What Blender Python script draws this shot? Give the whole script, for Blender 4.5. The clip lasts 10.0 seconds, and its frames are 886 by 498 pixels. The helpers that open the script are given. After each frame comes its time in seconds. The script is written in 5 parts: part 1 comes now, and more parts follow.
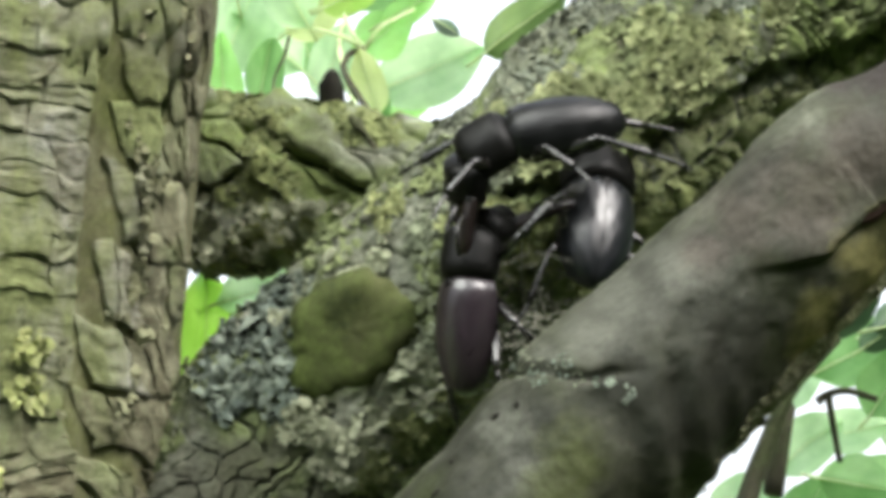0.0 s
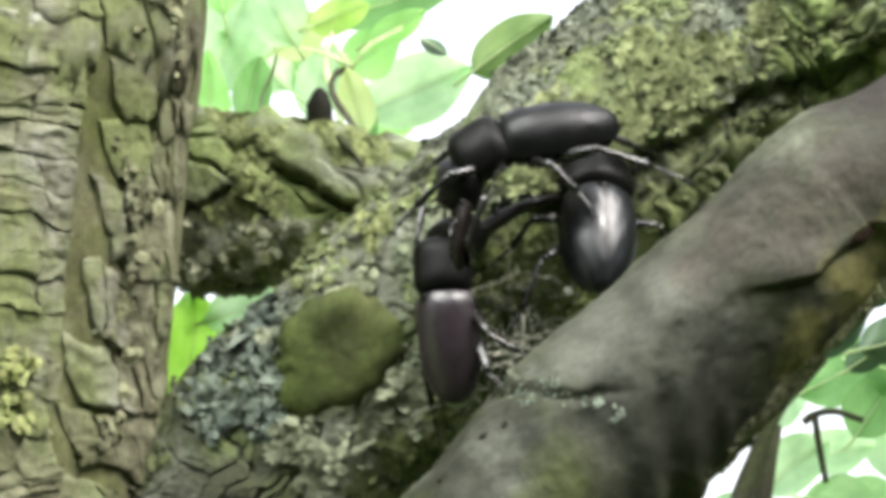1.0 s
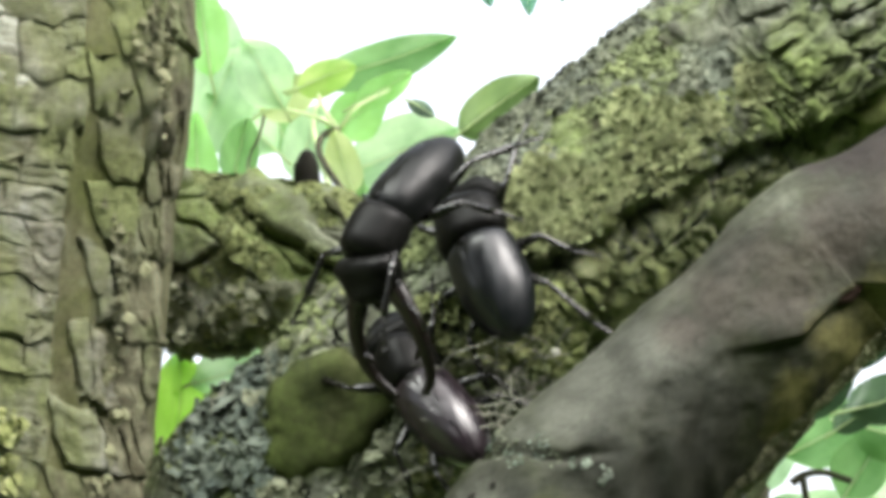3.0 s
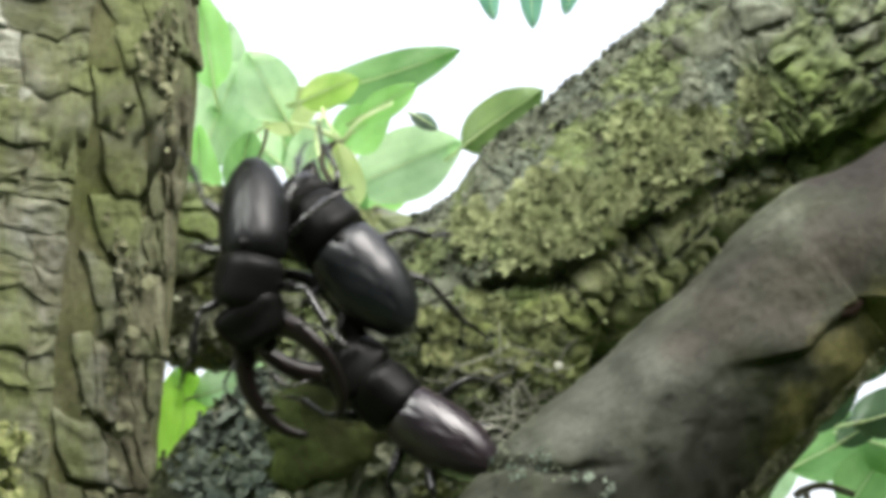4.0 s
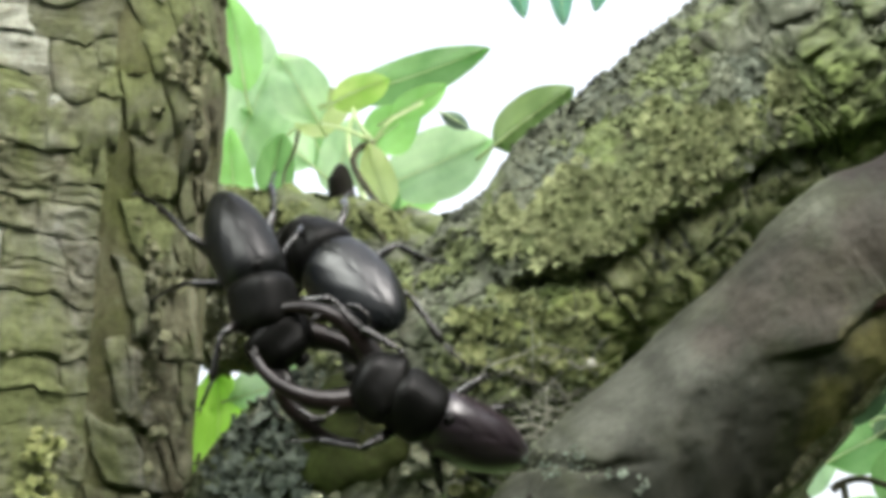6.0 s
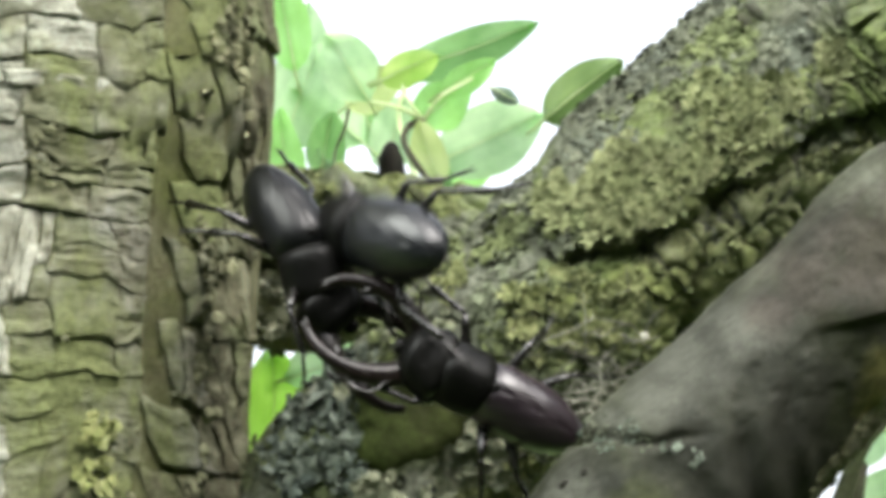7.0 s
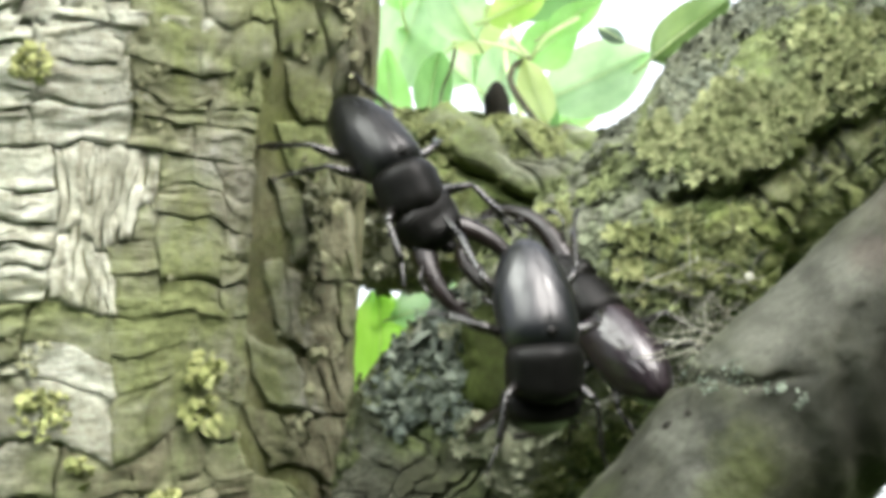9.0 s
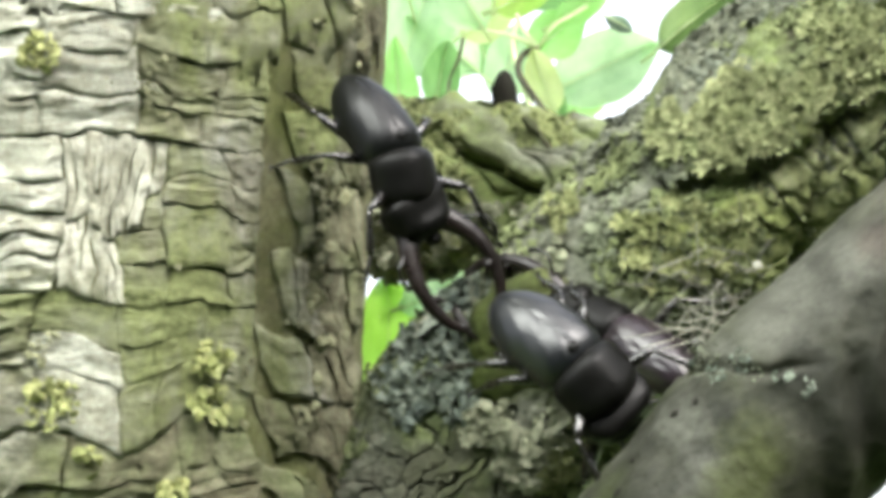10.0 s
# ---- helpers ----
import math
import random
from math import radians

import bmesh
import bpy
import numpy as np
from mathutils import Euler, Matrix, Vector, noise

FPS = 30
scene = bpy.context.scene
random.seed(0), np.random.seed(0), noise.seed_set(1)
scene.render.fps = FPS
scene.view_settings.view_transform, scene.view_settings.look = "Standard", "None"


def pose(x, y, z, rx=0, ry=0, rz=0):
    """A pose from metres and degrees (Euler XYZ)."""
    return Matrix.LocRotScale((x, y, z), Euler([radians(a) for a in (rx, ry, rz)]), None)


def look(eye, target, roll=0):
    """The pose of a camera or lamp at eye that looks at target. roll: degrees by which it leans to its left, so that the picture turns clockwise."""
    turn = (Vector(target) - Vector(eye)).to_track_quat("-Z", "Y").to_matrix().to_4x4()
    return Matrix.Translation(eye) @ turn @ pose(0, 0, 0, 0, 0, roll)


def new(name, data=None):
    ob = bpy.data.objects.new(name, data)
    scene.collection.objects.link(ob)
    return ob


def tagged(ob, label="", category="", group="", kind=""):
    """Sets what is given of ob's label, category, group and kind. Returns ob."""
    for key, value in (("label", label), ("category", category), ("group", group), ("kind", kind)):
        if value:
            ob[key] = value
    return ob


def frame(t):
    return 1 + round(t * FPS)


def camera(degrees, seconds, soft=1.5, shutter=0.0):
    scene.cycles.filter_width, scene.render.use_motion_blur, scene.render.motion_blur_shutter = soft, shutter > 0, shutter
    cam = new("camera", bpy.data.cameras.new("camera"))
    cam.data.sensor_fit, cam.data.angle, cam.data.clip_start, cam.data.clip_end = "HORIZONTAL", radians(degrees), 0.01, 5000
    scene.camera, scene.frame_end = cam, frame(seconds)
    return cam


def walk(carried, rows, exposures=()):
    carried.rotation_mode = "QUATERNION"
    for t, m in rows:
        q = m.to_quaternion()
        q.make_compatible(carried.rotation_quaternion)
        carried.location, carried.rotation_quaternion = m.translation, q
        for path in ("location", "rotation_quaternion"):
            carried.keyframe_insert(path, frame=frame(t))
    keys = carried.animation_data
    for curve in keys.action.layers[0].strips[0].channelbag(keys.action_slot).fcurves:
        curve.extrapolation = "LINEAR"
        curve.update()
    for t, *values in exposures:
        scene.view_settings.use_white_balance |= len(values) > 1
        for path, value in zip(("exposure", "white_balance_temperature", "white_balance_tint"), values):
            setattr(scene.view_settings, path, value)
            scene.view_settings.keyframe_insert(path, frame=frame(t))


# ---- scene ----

# A fork of an old fruit tree with three fighting stag beetles. The camera stands about 0.8 m away.
# All measures below are taken square to the first view; UPWARD tips them back, as the camera looks up into the tree.
EYE = 1.6
UPWARD = Matrix.Translation((0, 0, EYE)) @ Matrix.Rotation(radians(12), 4, "X") @ Matrix.Translation((0, 0, -EYE))
cam = camera(18.0, 10.0, soft=5.0, shutter=0.7)
ROWS = [  # seconds, x, z, yaw, pitch, lean
    (0, 0.0000, 0.0000, 0.000, 0.000, 0.000),
    (0.5, -0.0015, -0.0004, -0.238, 0.130, -0.167),
    (1, -0.0018, 0.0001, -0.369, 0.389, -0.194),
    (1.5, -0.0022, -0.0001, -0.496, 0.720, -0.175),
    (2, -0.0019, -0.0003, -0.563, 1.075, -0.259),
    (2.5, -0.0019, -0.0006, -0.631, 1.458, -0.165),
    (3, -0.0018, -0.0004, -0.625, 1.675, -0.085),
    (4.5, -0.0009, 0.0003, -0.482, 1.974, -0.104),
    (5, -0.0003, 0.0002, -0.405, 2.013, 0.134),
    (5.5, 0.0008, -0.0001, -0.129, 2.039, 0.357),
    (7, 0.0032, 0.0011, 1.477, 1.379, 1.889),
    (7.5, 0.0052, 0.0004, 2.191, 1.247, 2.172),
    (8, 0.0056, 0.0015, 2.902, 0.814, 2.268),
    (8.5, 0.0067, 0.0012, 3.607, 0.432, 1.900),
    (9, 0.0060, 0.0017, 3.850, 0.182, 1.860),
    (9.5, 0.0064, 0.0010, 3.944, 0.112, 1.952),
    (10, 0.0064, 0.0013, 4.044, -0.008, 1.946),
]


def eye_pose(x, z, yaw, pitch, lean):
    turn = Matrix.Rotation(radians(yaw), 4, "Z") @ Matrix.Rotation(radians(90 + pitch), 4, "X") @ Matrix.Rotation(radians(-lean), 4, "Z")
    return UPWARD @ Matrix.Translation((x, 0, EYE + z)) @ turn


walk(cam, [(t, eye_pose(*row)) for t, *row in ROWS], [(0, 1.75), (1, 2.0), (1.5, 2.01), (3, 1.75), (4.5, 1.46), (5.5, 1.44), (7.5, 1.77), (9, 1.99), (10, 2.02)])

# ---- light ----
SUN_HIGH, SUN_TURN = 47.0, -41.0  # height, and turn from straight behind the camera (minus: from the left)
world = bpy.data.worlds.new("sky")
scene.world = world
world.use_nodes = True
wn = world.node_tree.nodes
sky = wn.new("ShaderNodeTexSky")
sky.sky_type = "NISHITA"
sky.sun_disc = False
sky.sun_elevation = radians(SUN_HIGH)
sky.sun_rotation = radians(180 + SUN_TURN)
sky.air_density, sky.dust_density = 1.0, 6.0
haze = wn.new("ShaderNodeHueSaturation")
haze.inputs["Saturation"].default_value = 0.3  # a thin white overcast
world.node_tree.links.new(sky.outputs[0], haze.inputs["Color"])
world.node_tree.links.new(haze.outputs[0], wn["Background"].inputs[0])
wn["Background"].inputs[1].default_value = 0.175
sun = new("sun", bpy.data.lights.new("sun", "SUN"))
sun.data.energy, sun.data.angle, sun.data.color = 1.75, radians(40), (0.955, 0.98, 0.9)
a, h = radians(SUN_TURN), radians(SUN_HIGH)
sun.matrix_world = look(Vector((math.sin(a) * math.cos(h), -math.cos(a) * math.cos(h), math.sin(h))) * 5 + Vector((0, 0.8, 1.6)), (0, 0.8, 1.6))


# ---- materials ----
class Nodes:
    def __init__(self, name):
        self.m = bpy.data.materials.new(name)
        self.m.use_nodes = True
        self.t = self.m.node_tree
        self.bsdf = self.t.nodes["Principled BSDF"]
        self.out = self.t.nodes["Material Output"]
        self.co = self.t.nodes.new("ShaderNodeTexCoord").outputs["Object"]

    def link(self, a, b):
        self.t.links.new(a, b)

    def noise(self, scale, detail=4.0, rough=0.6, distort=0.0, stretch=None):
        n = self.t.nodes.new("ShaderNodeTexNoise")
        n.inputs["Scale"].default_value, n.inputs["Detail"].default_value = scale, detail
        n.inputs["Roughness"].default_value, n.inputs["Distortion"].default_value = rough, distort
        co = self.co
        if stretch:
            mp = self.t.nodes.new("ShaderNodeMapping")
            mp.inputs["Scale"].default_value = stretch
            self.link(co, mp.inputs[0])
            co = mp.outputs[0]
        self.link(co, n.inputs["Vector"])
        return n.outputs["Fac"]

    def ramp(self, fac, *stops):
        r = self.t.nodes.new("ShaderNodeValToRGB")
        e = r.color_ramp.elements
        while len(e) < len(stops):
            e.new(0.5)
        for el, (p, c) in zip(e, stops):
            el.position = p
            el.color = (*c, 1) if len(c) == 3 else c
        self.link(fac, r.inputs[0])
        return r.outputs[0]

    def grey(self, fac, lo, hi, a=0.0, b=1.0):
        n = self.t.nodes.new("ShaderNodeMapRange")
        n.inputs["From Min"].default_value, n.inputs["From Max"].default_value = lo, hi
        n.inputs["To Min"].default_value, n.inputs["To Max"].default_value = a, b
        self.link(fac, n.inputs["Value"])
        return n.outputs[0]

    def mix(self, fac, a, b, kind="MIX"):
        n = self.t.nodes.new("ShaderNodeMix")
        n.data_type, n.blend_type = "RGBA", kind
        if isinstance(fac, float):
            n.inputs[0].default_value = fac
        else:
            self.link(fac, n.inputs[0])
        for sock, v in ((n.inputs[6], a), (n.inputs[7], b)):
            if isinstance(v, tuple):
                sock.default_value = (*v, 1)
            else:
                self.link(v, sock)
        return n.outputs[2]

    def stain_and_light(self, base, colour, much, *places):
        """A film of another colour, stain or painted light, in soft ragged patches (x, z, radius)."""
        flat = self.t.nodes.new("ShaderNodeVectorMath")
        flat.operation = "MULTIPLY"
        self.link(self.co, flat.inputs[0])
        flat.inputs[1].default_value = (1, 0, 1)
        ragged, near = self.grey(self.noise(75, 6, 0.65), 0.25, 0.75, -0.55, 0.55), None
        for x, z, radius in places:
            far = self.t.nodes.new("ShaderNodeVectorMath")
            far.operation = "DISTANCE"
            self.link(flat.outputs[0], far.inputs[0])
            far.inputs[1].default_value = (x, 0, z)
            d = self.t.nodes.new("ShaderNodeMath")
            d.operation = "MULTIPLY_ADD"
            self.link(far.outputs["Value"], d.inputs[0])
            d.inputs[1].default_value = 1 / radius
            self.link(ragged, d.inputs[2])
            if near is not None:
                least = self.t.nodes.new("ShaderNodeMath")
                least.operation = "SMOOTH_MIN"
                self.link(near, least.inputs[0])
                self.link(d.outputs[0], least.inputs[1])
                least.inputs[2].default_value = 0.4
                d = least
            near = d.outputs[0]
        return self.mix(self.grey(near, 0.35, 1.15, much, 0.0), base, colour)

    def bump(self, fac, strength, depth):
        n = self.t.nodes.new("ShaderNodeBump")
        n.inputs["Strength"].default_value, n.inputs["Distance"].default_value = strength, depth
        self.link(fac, n.inputs["Height"])
        self.link(n.outputs[0], self.bsdf.inputs["Normal"])

    def done(self, colour=None, rough=0.9):
        if colour is not None:
            self.link(colour, self.bsdf.inputs["Base Color"])
        if isinstance(rough, float):
            self.bsdf.inputs["Roughness"].default_value = rough
        else:
            self.link(rough, self.bsdf.inputs["Roughness"])
        return self.m


def bark(name, dark, mid, light, moss, moss_at=0.55, piece=False, shine=0.85, soft=False, layers=False, stains_and_light=(), fibres=False):
    n = Nodes(name)
    base = n.ramp(n.noise(32 if soft else 90, 6, 0.6, 0.8), (0.3, dark), (0.5, mid), (0.68, light))
    fine = n.ramp(n.noise(500 if soft else 700, 4, 0.7), (0.3, (0.45, 0.45, 0.45)), (0.6, (1, 1, 1)))
    base = n.mix(0.35 if soft else 0.75, base, fine, "MULTIPLY")
    if layers:  # thin sheets of cork, one over the other
        sheets = n.ramp(n.noise(55, 7, 0.7, 0.5, (1, 1, 4.5)), (0.36, (0.5, 0.48, 0.42)), (0.5, (0.95, 0.95, 0.93)), (0.64, (1.25, 1.25, 1.22)))
        base = n.mix(0.85, base, sheets, "MULTIPLY")
    if fibres:  # long torn strands
        base = n.mix(0.8, base, n.ramp(n.noise(260, 5, 0.65, 0.8, (1, 1, 0.13)), (0.38, (0.4, 0.38, 0.32)), (0.5, (0.9, 0.9, 0.86)), (0.62, (1.2, 1.2, 1.17))), "MULTIPLY")
    green = n.grey(n.noise(18, 6, 0.6, 0.6), moss_at - 0.06, moss_at + 0.1)
    base = n.mix(green, base, n.ramp(n.noise(420, 4), (0.35, tuple(c * 0.6 for c in moss)), (0.65, moss)))
    if soft:  # weathered blotches
        base = n.mix(0.9, base, n.ramp(n.noise(17, 6, 0.62, 0.7), (0.38, (0.36, 0.37, 0.33)), (0.47, (0.75, 0.76, 0.7)), (0.55, (1.4, 1.43, 1.35)), (0.66, (2.3, 2.4, 2.25))), "MULTIPLY")
    for colour, much, *places in stains_and_light:
        base = n.stain_and_light(base, n.mix(0.6, n.ramp(n.noise(120, 5), (0.3, tuple(0.65 * c for c in colour)), (0.7, colour)), fine, "MULTIPLY"), much, *places)
    if piece:
        info = n.t.nodes.new("ShaderNodeObjectInfo")
        base = n.mix(0.45, base, n.ramp(info.outputs["Random"], (0.0, (0.62, 0.58, 0.5)), (0.25, (0.85, 0.83, 0.78)), (0.7, (1.0, 1.0, 0.97)), (1.0, (1.15, 1.14, 1.12))), "MULTIPLY")
    n.bump(n.noise(90, 9, 0.72, 0.5, (1, 1, 3.5)) if layers else n.noise(260 if soft else 480, 8, 0.7, 0.5), 0.3 if soft else 0.8, 0.003 if layers else 0.0012)
    n.bsdf.inputs["Specular IOR Level"].default_value = 0.2
    return n.done(base, shine)


def flecks(name, *colours):
    """Lichen: each small flake takes one of the colours."""
    n = Nodes(name)
    geo = n.t.nodes.new("ShaderNodeNewGeometry")
    step = 1.0 / max(1, len(colours) - 1)
    both = n.t.nodes.new("ShaderNodeMath")
    both.operation = "MULTIPLY_ADD"
    n.link(geo.outputs["Random Per Island"], both.inputs[0])
    both.inputs[1].default_value = 0.24
    n.link(n.grey(n.noise(48, 5), 0.3, 0.7, 0.0, 0.76), both.inputs[2])
    base = n.ramp(both.outputs[0], *[(i * step, c) for i, c in enumerate(colours)])
    base = n.mix(0.6, base, n.ramp(n.noise(130, 4), (0.3, (0.45, 0.45, 0.42)), (0.65, (1.1, 1.1, 1.05))), "MULTIPLY")
    n.bump(n.noise(1500, 4), 0.5, 0.0006)
    return n.done(base, 0.95)


def leafy(name, deep, bright, through_light=0.68, shine=0.35):
    n = Nodes(name)
    base = n.ramp(n.noise(60, 4, 0.6), (0.3, deep), (0.7, bright))
    veins = n.t.nodes.new("ShaderNodeTexWave")
    veins.inputs["Scale"].default_value, veins.inputs["Distortion"].default_value = 60, 2.0
    n.link(n.co, veins.inputs["Vector"])
    base = n.mix(0.07, base, n.ramp(veins.outputs["Fac"], (0.4, (0.5, 0.6, 0.4)), (0.9, (1.2, 1.2, 1.0))), "MULTIPLY")
    tr = n.t.nodes.new("ShaderNodeBsdfTranslucent")
    mx = n.t.nodes.new("ShaderNodeMixShader")
    mx.inputs[0].default_value = through_light
    n.link(base, tr.inputs[0])
    n.done(base, shine)
    n.link(n.bsdf.outputs[0], mx.inputs[1])
    n.link(tr.outputs[0], mx.inputs[2])
    n.link(mx.outputs[0], n.out.inputs[0])
    return n.m


def shell(name, dark, warm, rough=0.22, coat=0.6, gloss=0.3):
    n = Nodes(name)
    base = n.ramp(n.noise(120, 4), (0.35, dark), (0.7, warm))
    n.bsdf.inputs["Coat Weight"].default_value = coat
    n.bsdf.inputs["Coat Roughness"].default_value = 0.16
    n.bsdf.inputs["Specular IOR Level"].default_value = gloss
    n.bump(n.noise(900, 3), 0.12, 0.0003)
    return n.done(base, n.grey(n.noise(300, 3), 0.3, 0.7, rough, rough + 0.18))


M_TRUNK = bark("trunk_bark", (0.075, 0.073, 0.040), (0.145, 0.145, 0.076), (0.2, 0.207, 0.13), (0.113, 0.13, 0.0416), 0.52)
M_PLATE = bark("bark_plate", (0.1745, 0.1765, 0.1182), (0.2621, 0.2669, 0.203), (0.3711, 0.3823, 0.3364), (0.1975, 0.2299, 0.09724), 0.49, piece=True, layers=True)
# darker copy of the plate bark: shade of the trunk's foot and turned-away side
M_EDGE_SHADED = bark("edge_shaded_plate", (0.09255, 0.09161, 0.05859), (0.1781, 0.1765, 0.1139), (0.2929, 0.2977, 0.2031), (0.2311, 0.2793, 0.1301), 0.54, piece=True, layers=True)
# weathered grey, made paler still for the trunk's lit left side
M_GREY_LIT = bark("weathered_lit_plate", (0.2853, 0.2966, 0.2333), (0.4408, 0.4594, 0.3823), (0.5964, 0.6211, 0.553), (0.2585, 0.2833, 0.1404), 0.58, piece=True, layers=True)
M_LIMB = bark("limb_bark", (0.062, 0.064, 0.047), (0.13, 0.14, 0.1), (0.21, 0.228, 0.175), (0.15, 0.195, 0.066), 0.5, stains_and_light=(
    # darker at the lower left, below the scar
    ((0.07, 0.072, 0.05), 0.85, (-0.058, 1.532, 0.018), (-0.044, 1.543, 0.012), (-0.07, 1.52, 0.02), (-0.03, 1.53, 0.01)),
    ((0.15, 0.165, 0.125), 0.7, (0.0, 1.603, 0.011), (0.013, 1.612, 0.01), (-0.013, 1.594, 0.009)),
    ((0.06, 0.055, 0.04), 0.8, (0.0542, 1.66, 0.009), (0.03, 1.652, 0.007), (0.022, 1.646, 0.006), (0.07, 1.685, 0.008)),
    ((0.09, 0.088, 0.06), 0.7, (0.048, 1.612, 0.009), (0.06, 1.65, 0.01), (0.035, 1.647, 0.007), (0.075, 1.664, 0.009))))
M_SCALE = bark("limb_scale", (0.125, 0.142, 0.07), (0.215, 0.245, 0.118), (0.3, 0.33, 0.195), (0.2, 0.243, 0.08), 0.52, piece=True)
M_SMOOTH = bark("smooth_bark", (0.0188, 0.0205, 0.0131), (0.0308, 0.0325, 0.0223), (0.058, 0.0601, 0.0476), (0.0256, 0.0344, 0.0081), 0.56, shine=0.7, soft=True, stains_and_light=(
    ((0.016, 0.018, 0.011), 0.85, (0.062, 1.564, 0.012), (0.079, 1.581, 0.012), (0.0545, 1.552, 0.011), (0.117, 1.646, 0.011), (0.127, 1.65, 0.011), (0.044, 1.562, 0.005)),
    ((0.085, 0.089, 0.07), 0.8, (0.0486, 1.584, 0.012), (0.038, 1.577, 0.009), (0.062, 1.595, 0.01), (0.028, 1.572, 0.005), (0.017, 1.552, 0.008), (0.021, 1.54, 0.009)),
    ((0.055, 0.066, 0.022), 0.85, (0.034, 1.546, 0.011), (0.029, 1.535, 0.011)),
    ((0.06, 0.051, 0.04), 0.7, (0.095, 1.614, 0.016), (0.11, 1.625, 0.015), (0.08, 1.607, 0.011), (0.125, 1.633, 0.013), (0.07, 1.6, 0.008)),
    # ochre glow of the lit underside, painted into the bark
    ((0.2, 0.19, 0.07), 0.8, (0.12, 1.592, 0.012), (0.1, 1.573, 0.01), (0.112, 1.598, 0.01), (0.125, 1.608, 0.011), (0.1, 1.584, 0.007)),
    # dark brown cap along the upper edge at the right
    ((0.028, 0.023, 0.019), 0.92, (0.111, 1.649, 0.007), (0.117, 1.647, 0.008), (0.123, 1.647, 0.008), (0.107, 1.645, 0.005), (0.114, 1.652, 0.008), (0.118, 1.655, 0.008))))
M_WOUND = bark("wound", (0.02, 0.011, 0.008), (0.032, 0.017, 0.012), (0.045, 0.026, 0.019), (0.03, 0.022, 0.012), 0.5)
M_PIT = bark("pit", (0.008, 0.007, 0.005), (0.014, 0.013, 0.009), (0.02, 0.018, 0.013), (0.012, 0.014, 0.006), 0.6)
M_SCAR = bark("scar_wood", (0.04, 0.042, 0.0165), (0.046, 0.0525, 0.018), (0.056, 0.053, 0.028), (0.041, 0.0535, 0.014), 0.42, soft=True)
M_LICHEN = flecks("grey_green_lichen", (0.085, 0.098, 0.07), (0.125, 0.145, 0.112), (0.15, 0.165, 0.115), (0.055, 0.064, 0.045), (0.2, 0.225, 0.185))
M_LOBE = flecks("pale_lobes", (0.133, 0.153, 0.0918), (0.224, 0.245, 0.163), (0.286, 0.306, 0.214), (0.337, 0.357, 0.265))
M_YELLOW = flecks("yellow_green_lichen", (0.113, 0.14, 0.0466), (0.161, 0.194, 0.0841), (0.0909, 0.113, 0.0466), (0.203, 0.241, 0.113))
M_CRUST = flecks("pale_crust", (0.166, 0.173, 0.101), (0.255, 0.265, 0.157), (0.118, 0.122, 0.0673), (0.215, 0.224, 0.157))
M_MOSS = flecks("olive_moss", (0.0997, 0.119, 0.0354), (0.16, 0.189, 0.0725), (0.0665, 0.0812, 0.029))
M_PALEBARK = bark("pale_inner_bark", (0.261, 0.264, 0.206), (0.381, 0.389, 0.322), (0.486, 0.497, 0.43), (0.227, 0.242, 0.125), 0.6, piece=True, fibres=True)
M_PALELEAF = flecks("pale_leafy_lichen", (0.17, 0.195, 0.085), (0.235, 0.26, 0.13), (0.125, 0.15, 0.06), (0.285, 0.305, 0.165))
M_SULPHUR = flecks("sulphur_lichen", (0.195, 0.22, 0.085), (0.265, 0.29, 0.135), (0.14, 0.165, 0.06), (0.32, 0.335, 0.18))
M_TUFT = flecks("bright_tufts", (0.27, 0.3, 0.1), (0.37, 0.39, 0.17), (0.2, 0.23, 0.08), (0.46, 0.47, 0.26))
M_BLUISH = flecks("dull_grey_lichen", (0.11, 0.13, 0.08), (0.165, 0.19, 0.125), (0.07, 0.085, 0.05), (0.225, 0.25, 0.17))
M_TEALISH = flecks("teal_grey_lichen", (0.0432, 0.0612, 0.0504), (0.0864, 0.112, 0.09), (0.144, 0.173, 0.137), (0.0576, 0.0792, 0.0684), (0.187, 0.216, 0.173))
M_FIBRE = flecks("dry_fibre", (0.148, 0.144, 0.108), (0.0528, 0.054, 0.042), (0.317, 0.324, 0.264), (0.095, 0.0896, 0.066))
M_LEAF = leafy("leaf_green", (0.19, 0.39, 0.13), (0.32, 0.57, 0.23))
M_PALE = leafy("leaf_pale", (0.4, 0.63, 0.33), (0.66, 0.86, 0.56))
M_GOLD = leafy("leaf_yellow", (0.4, 0.66, 0.14), (0.66, 0.82, 0.28), 0.75)
M_STRAW = leafy("leaf_straw", (0.52, 0.64, 0.27), (0.7, 0.79, 0.42), 0.7)
M_DULL = leafy("leaf_dull", (0.15, 0.25, 0.08), (0.26, 0.38, 0.14), 0.5)
M_LIME = leafy("leaf_lime", (0.4, 0.76, 0.08), (0.56, 0.92, 0.16), 0.75)
M_FRESH = leafy("leaf_fresh", (0.36, 0.7, 0.2), (0.5, 0.86, 0.34), 0.72)
M_OLD = leafy("leaf_dark", (0.05, 0.1, 0.05), (0.09, 0.16, 0.08), 0.3)
M_TEAL = leafy("leaf_teal", (0.14, 0.36, 0.25), (0.22, 0.48, 0.34), 0.5)
M_TWIG = bark("twig_bark", (0.03, 0.03, 0.018), (0.055, 0.054, 0.032), (0.09, 0.085, 0.055), (0.06, 0.08, 0.03), 0.52)
M_STALK = leafy("leaf_stalk", (0.6, 0.72, 0.4), (0.72, 0.82, 0.52), 0.5)
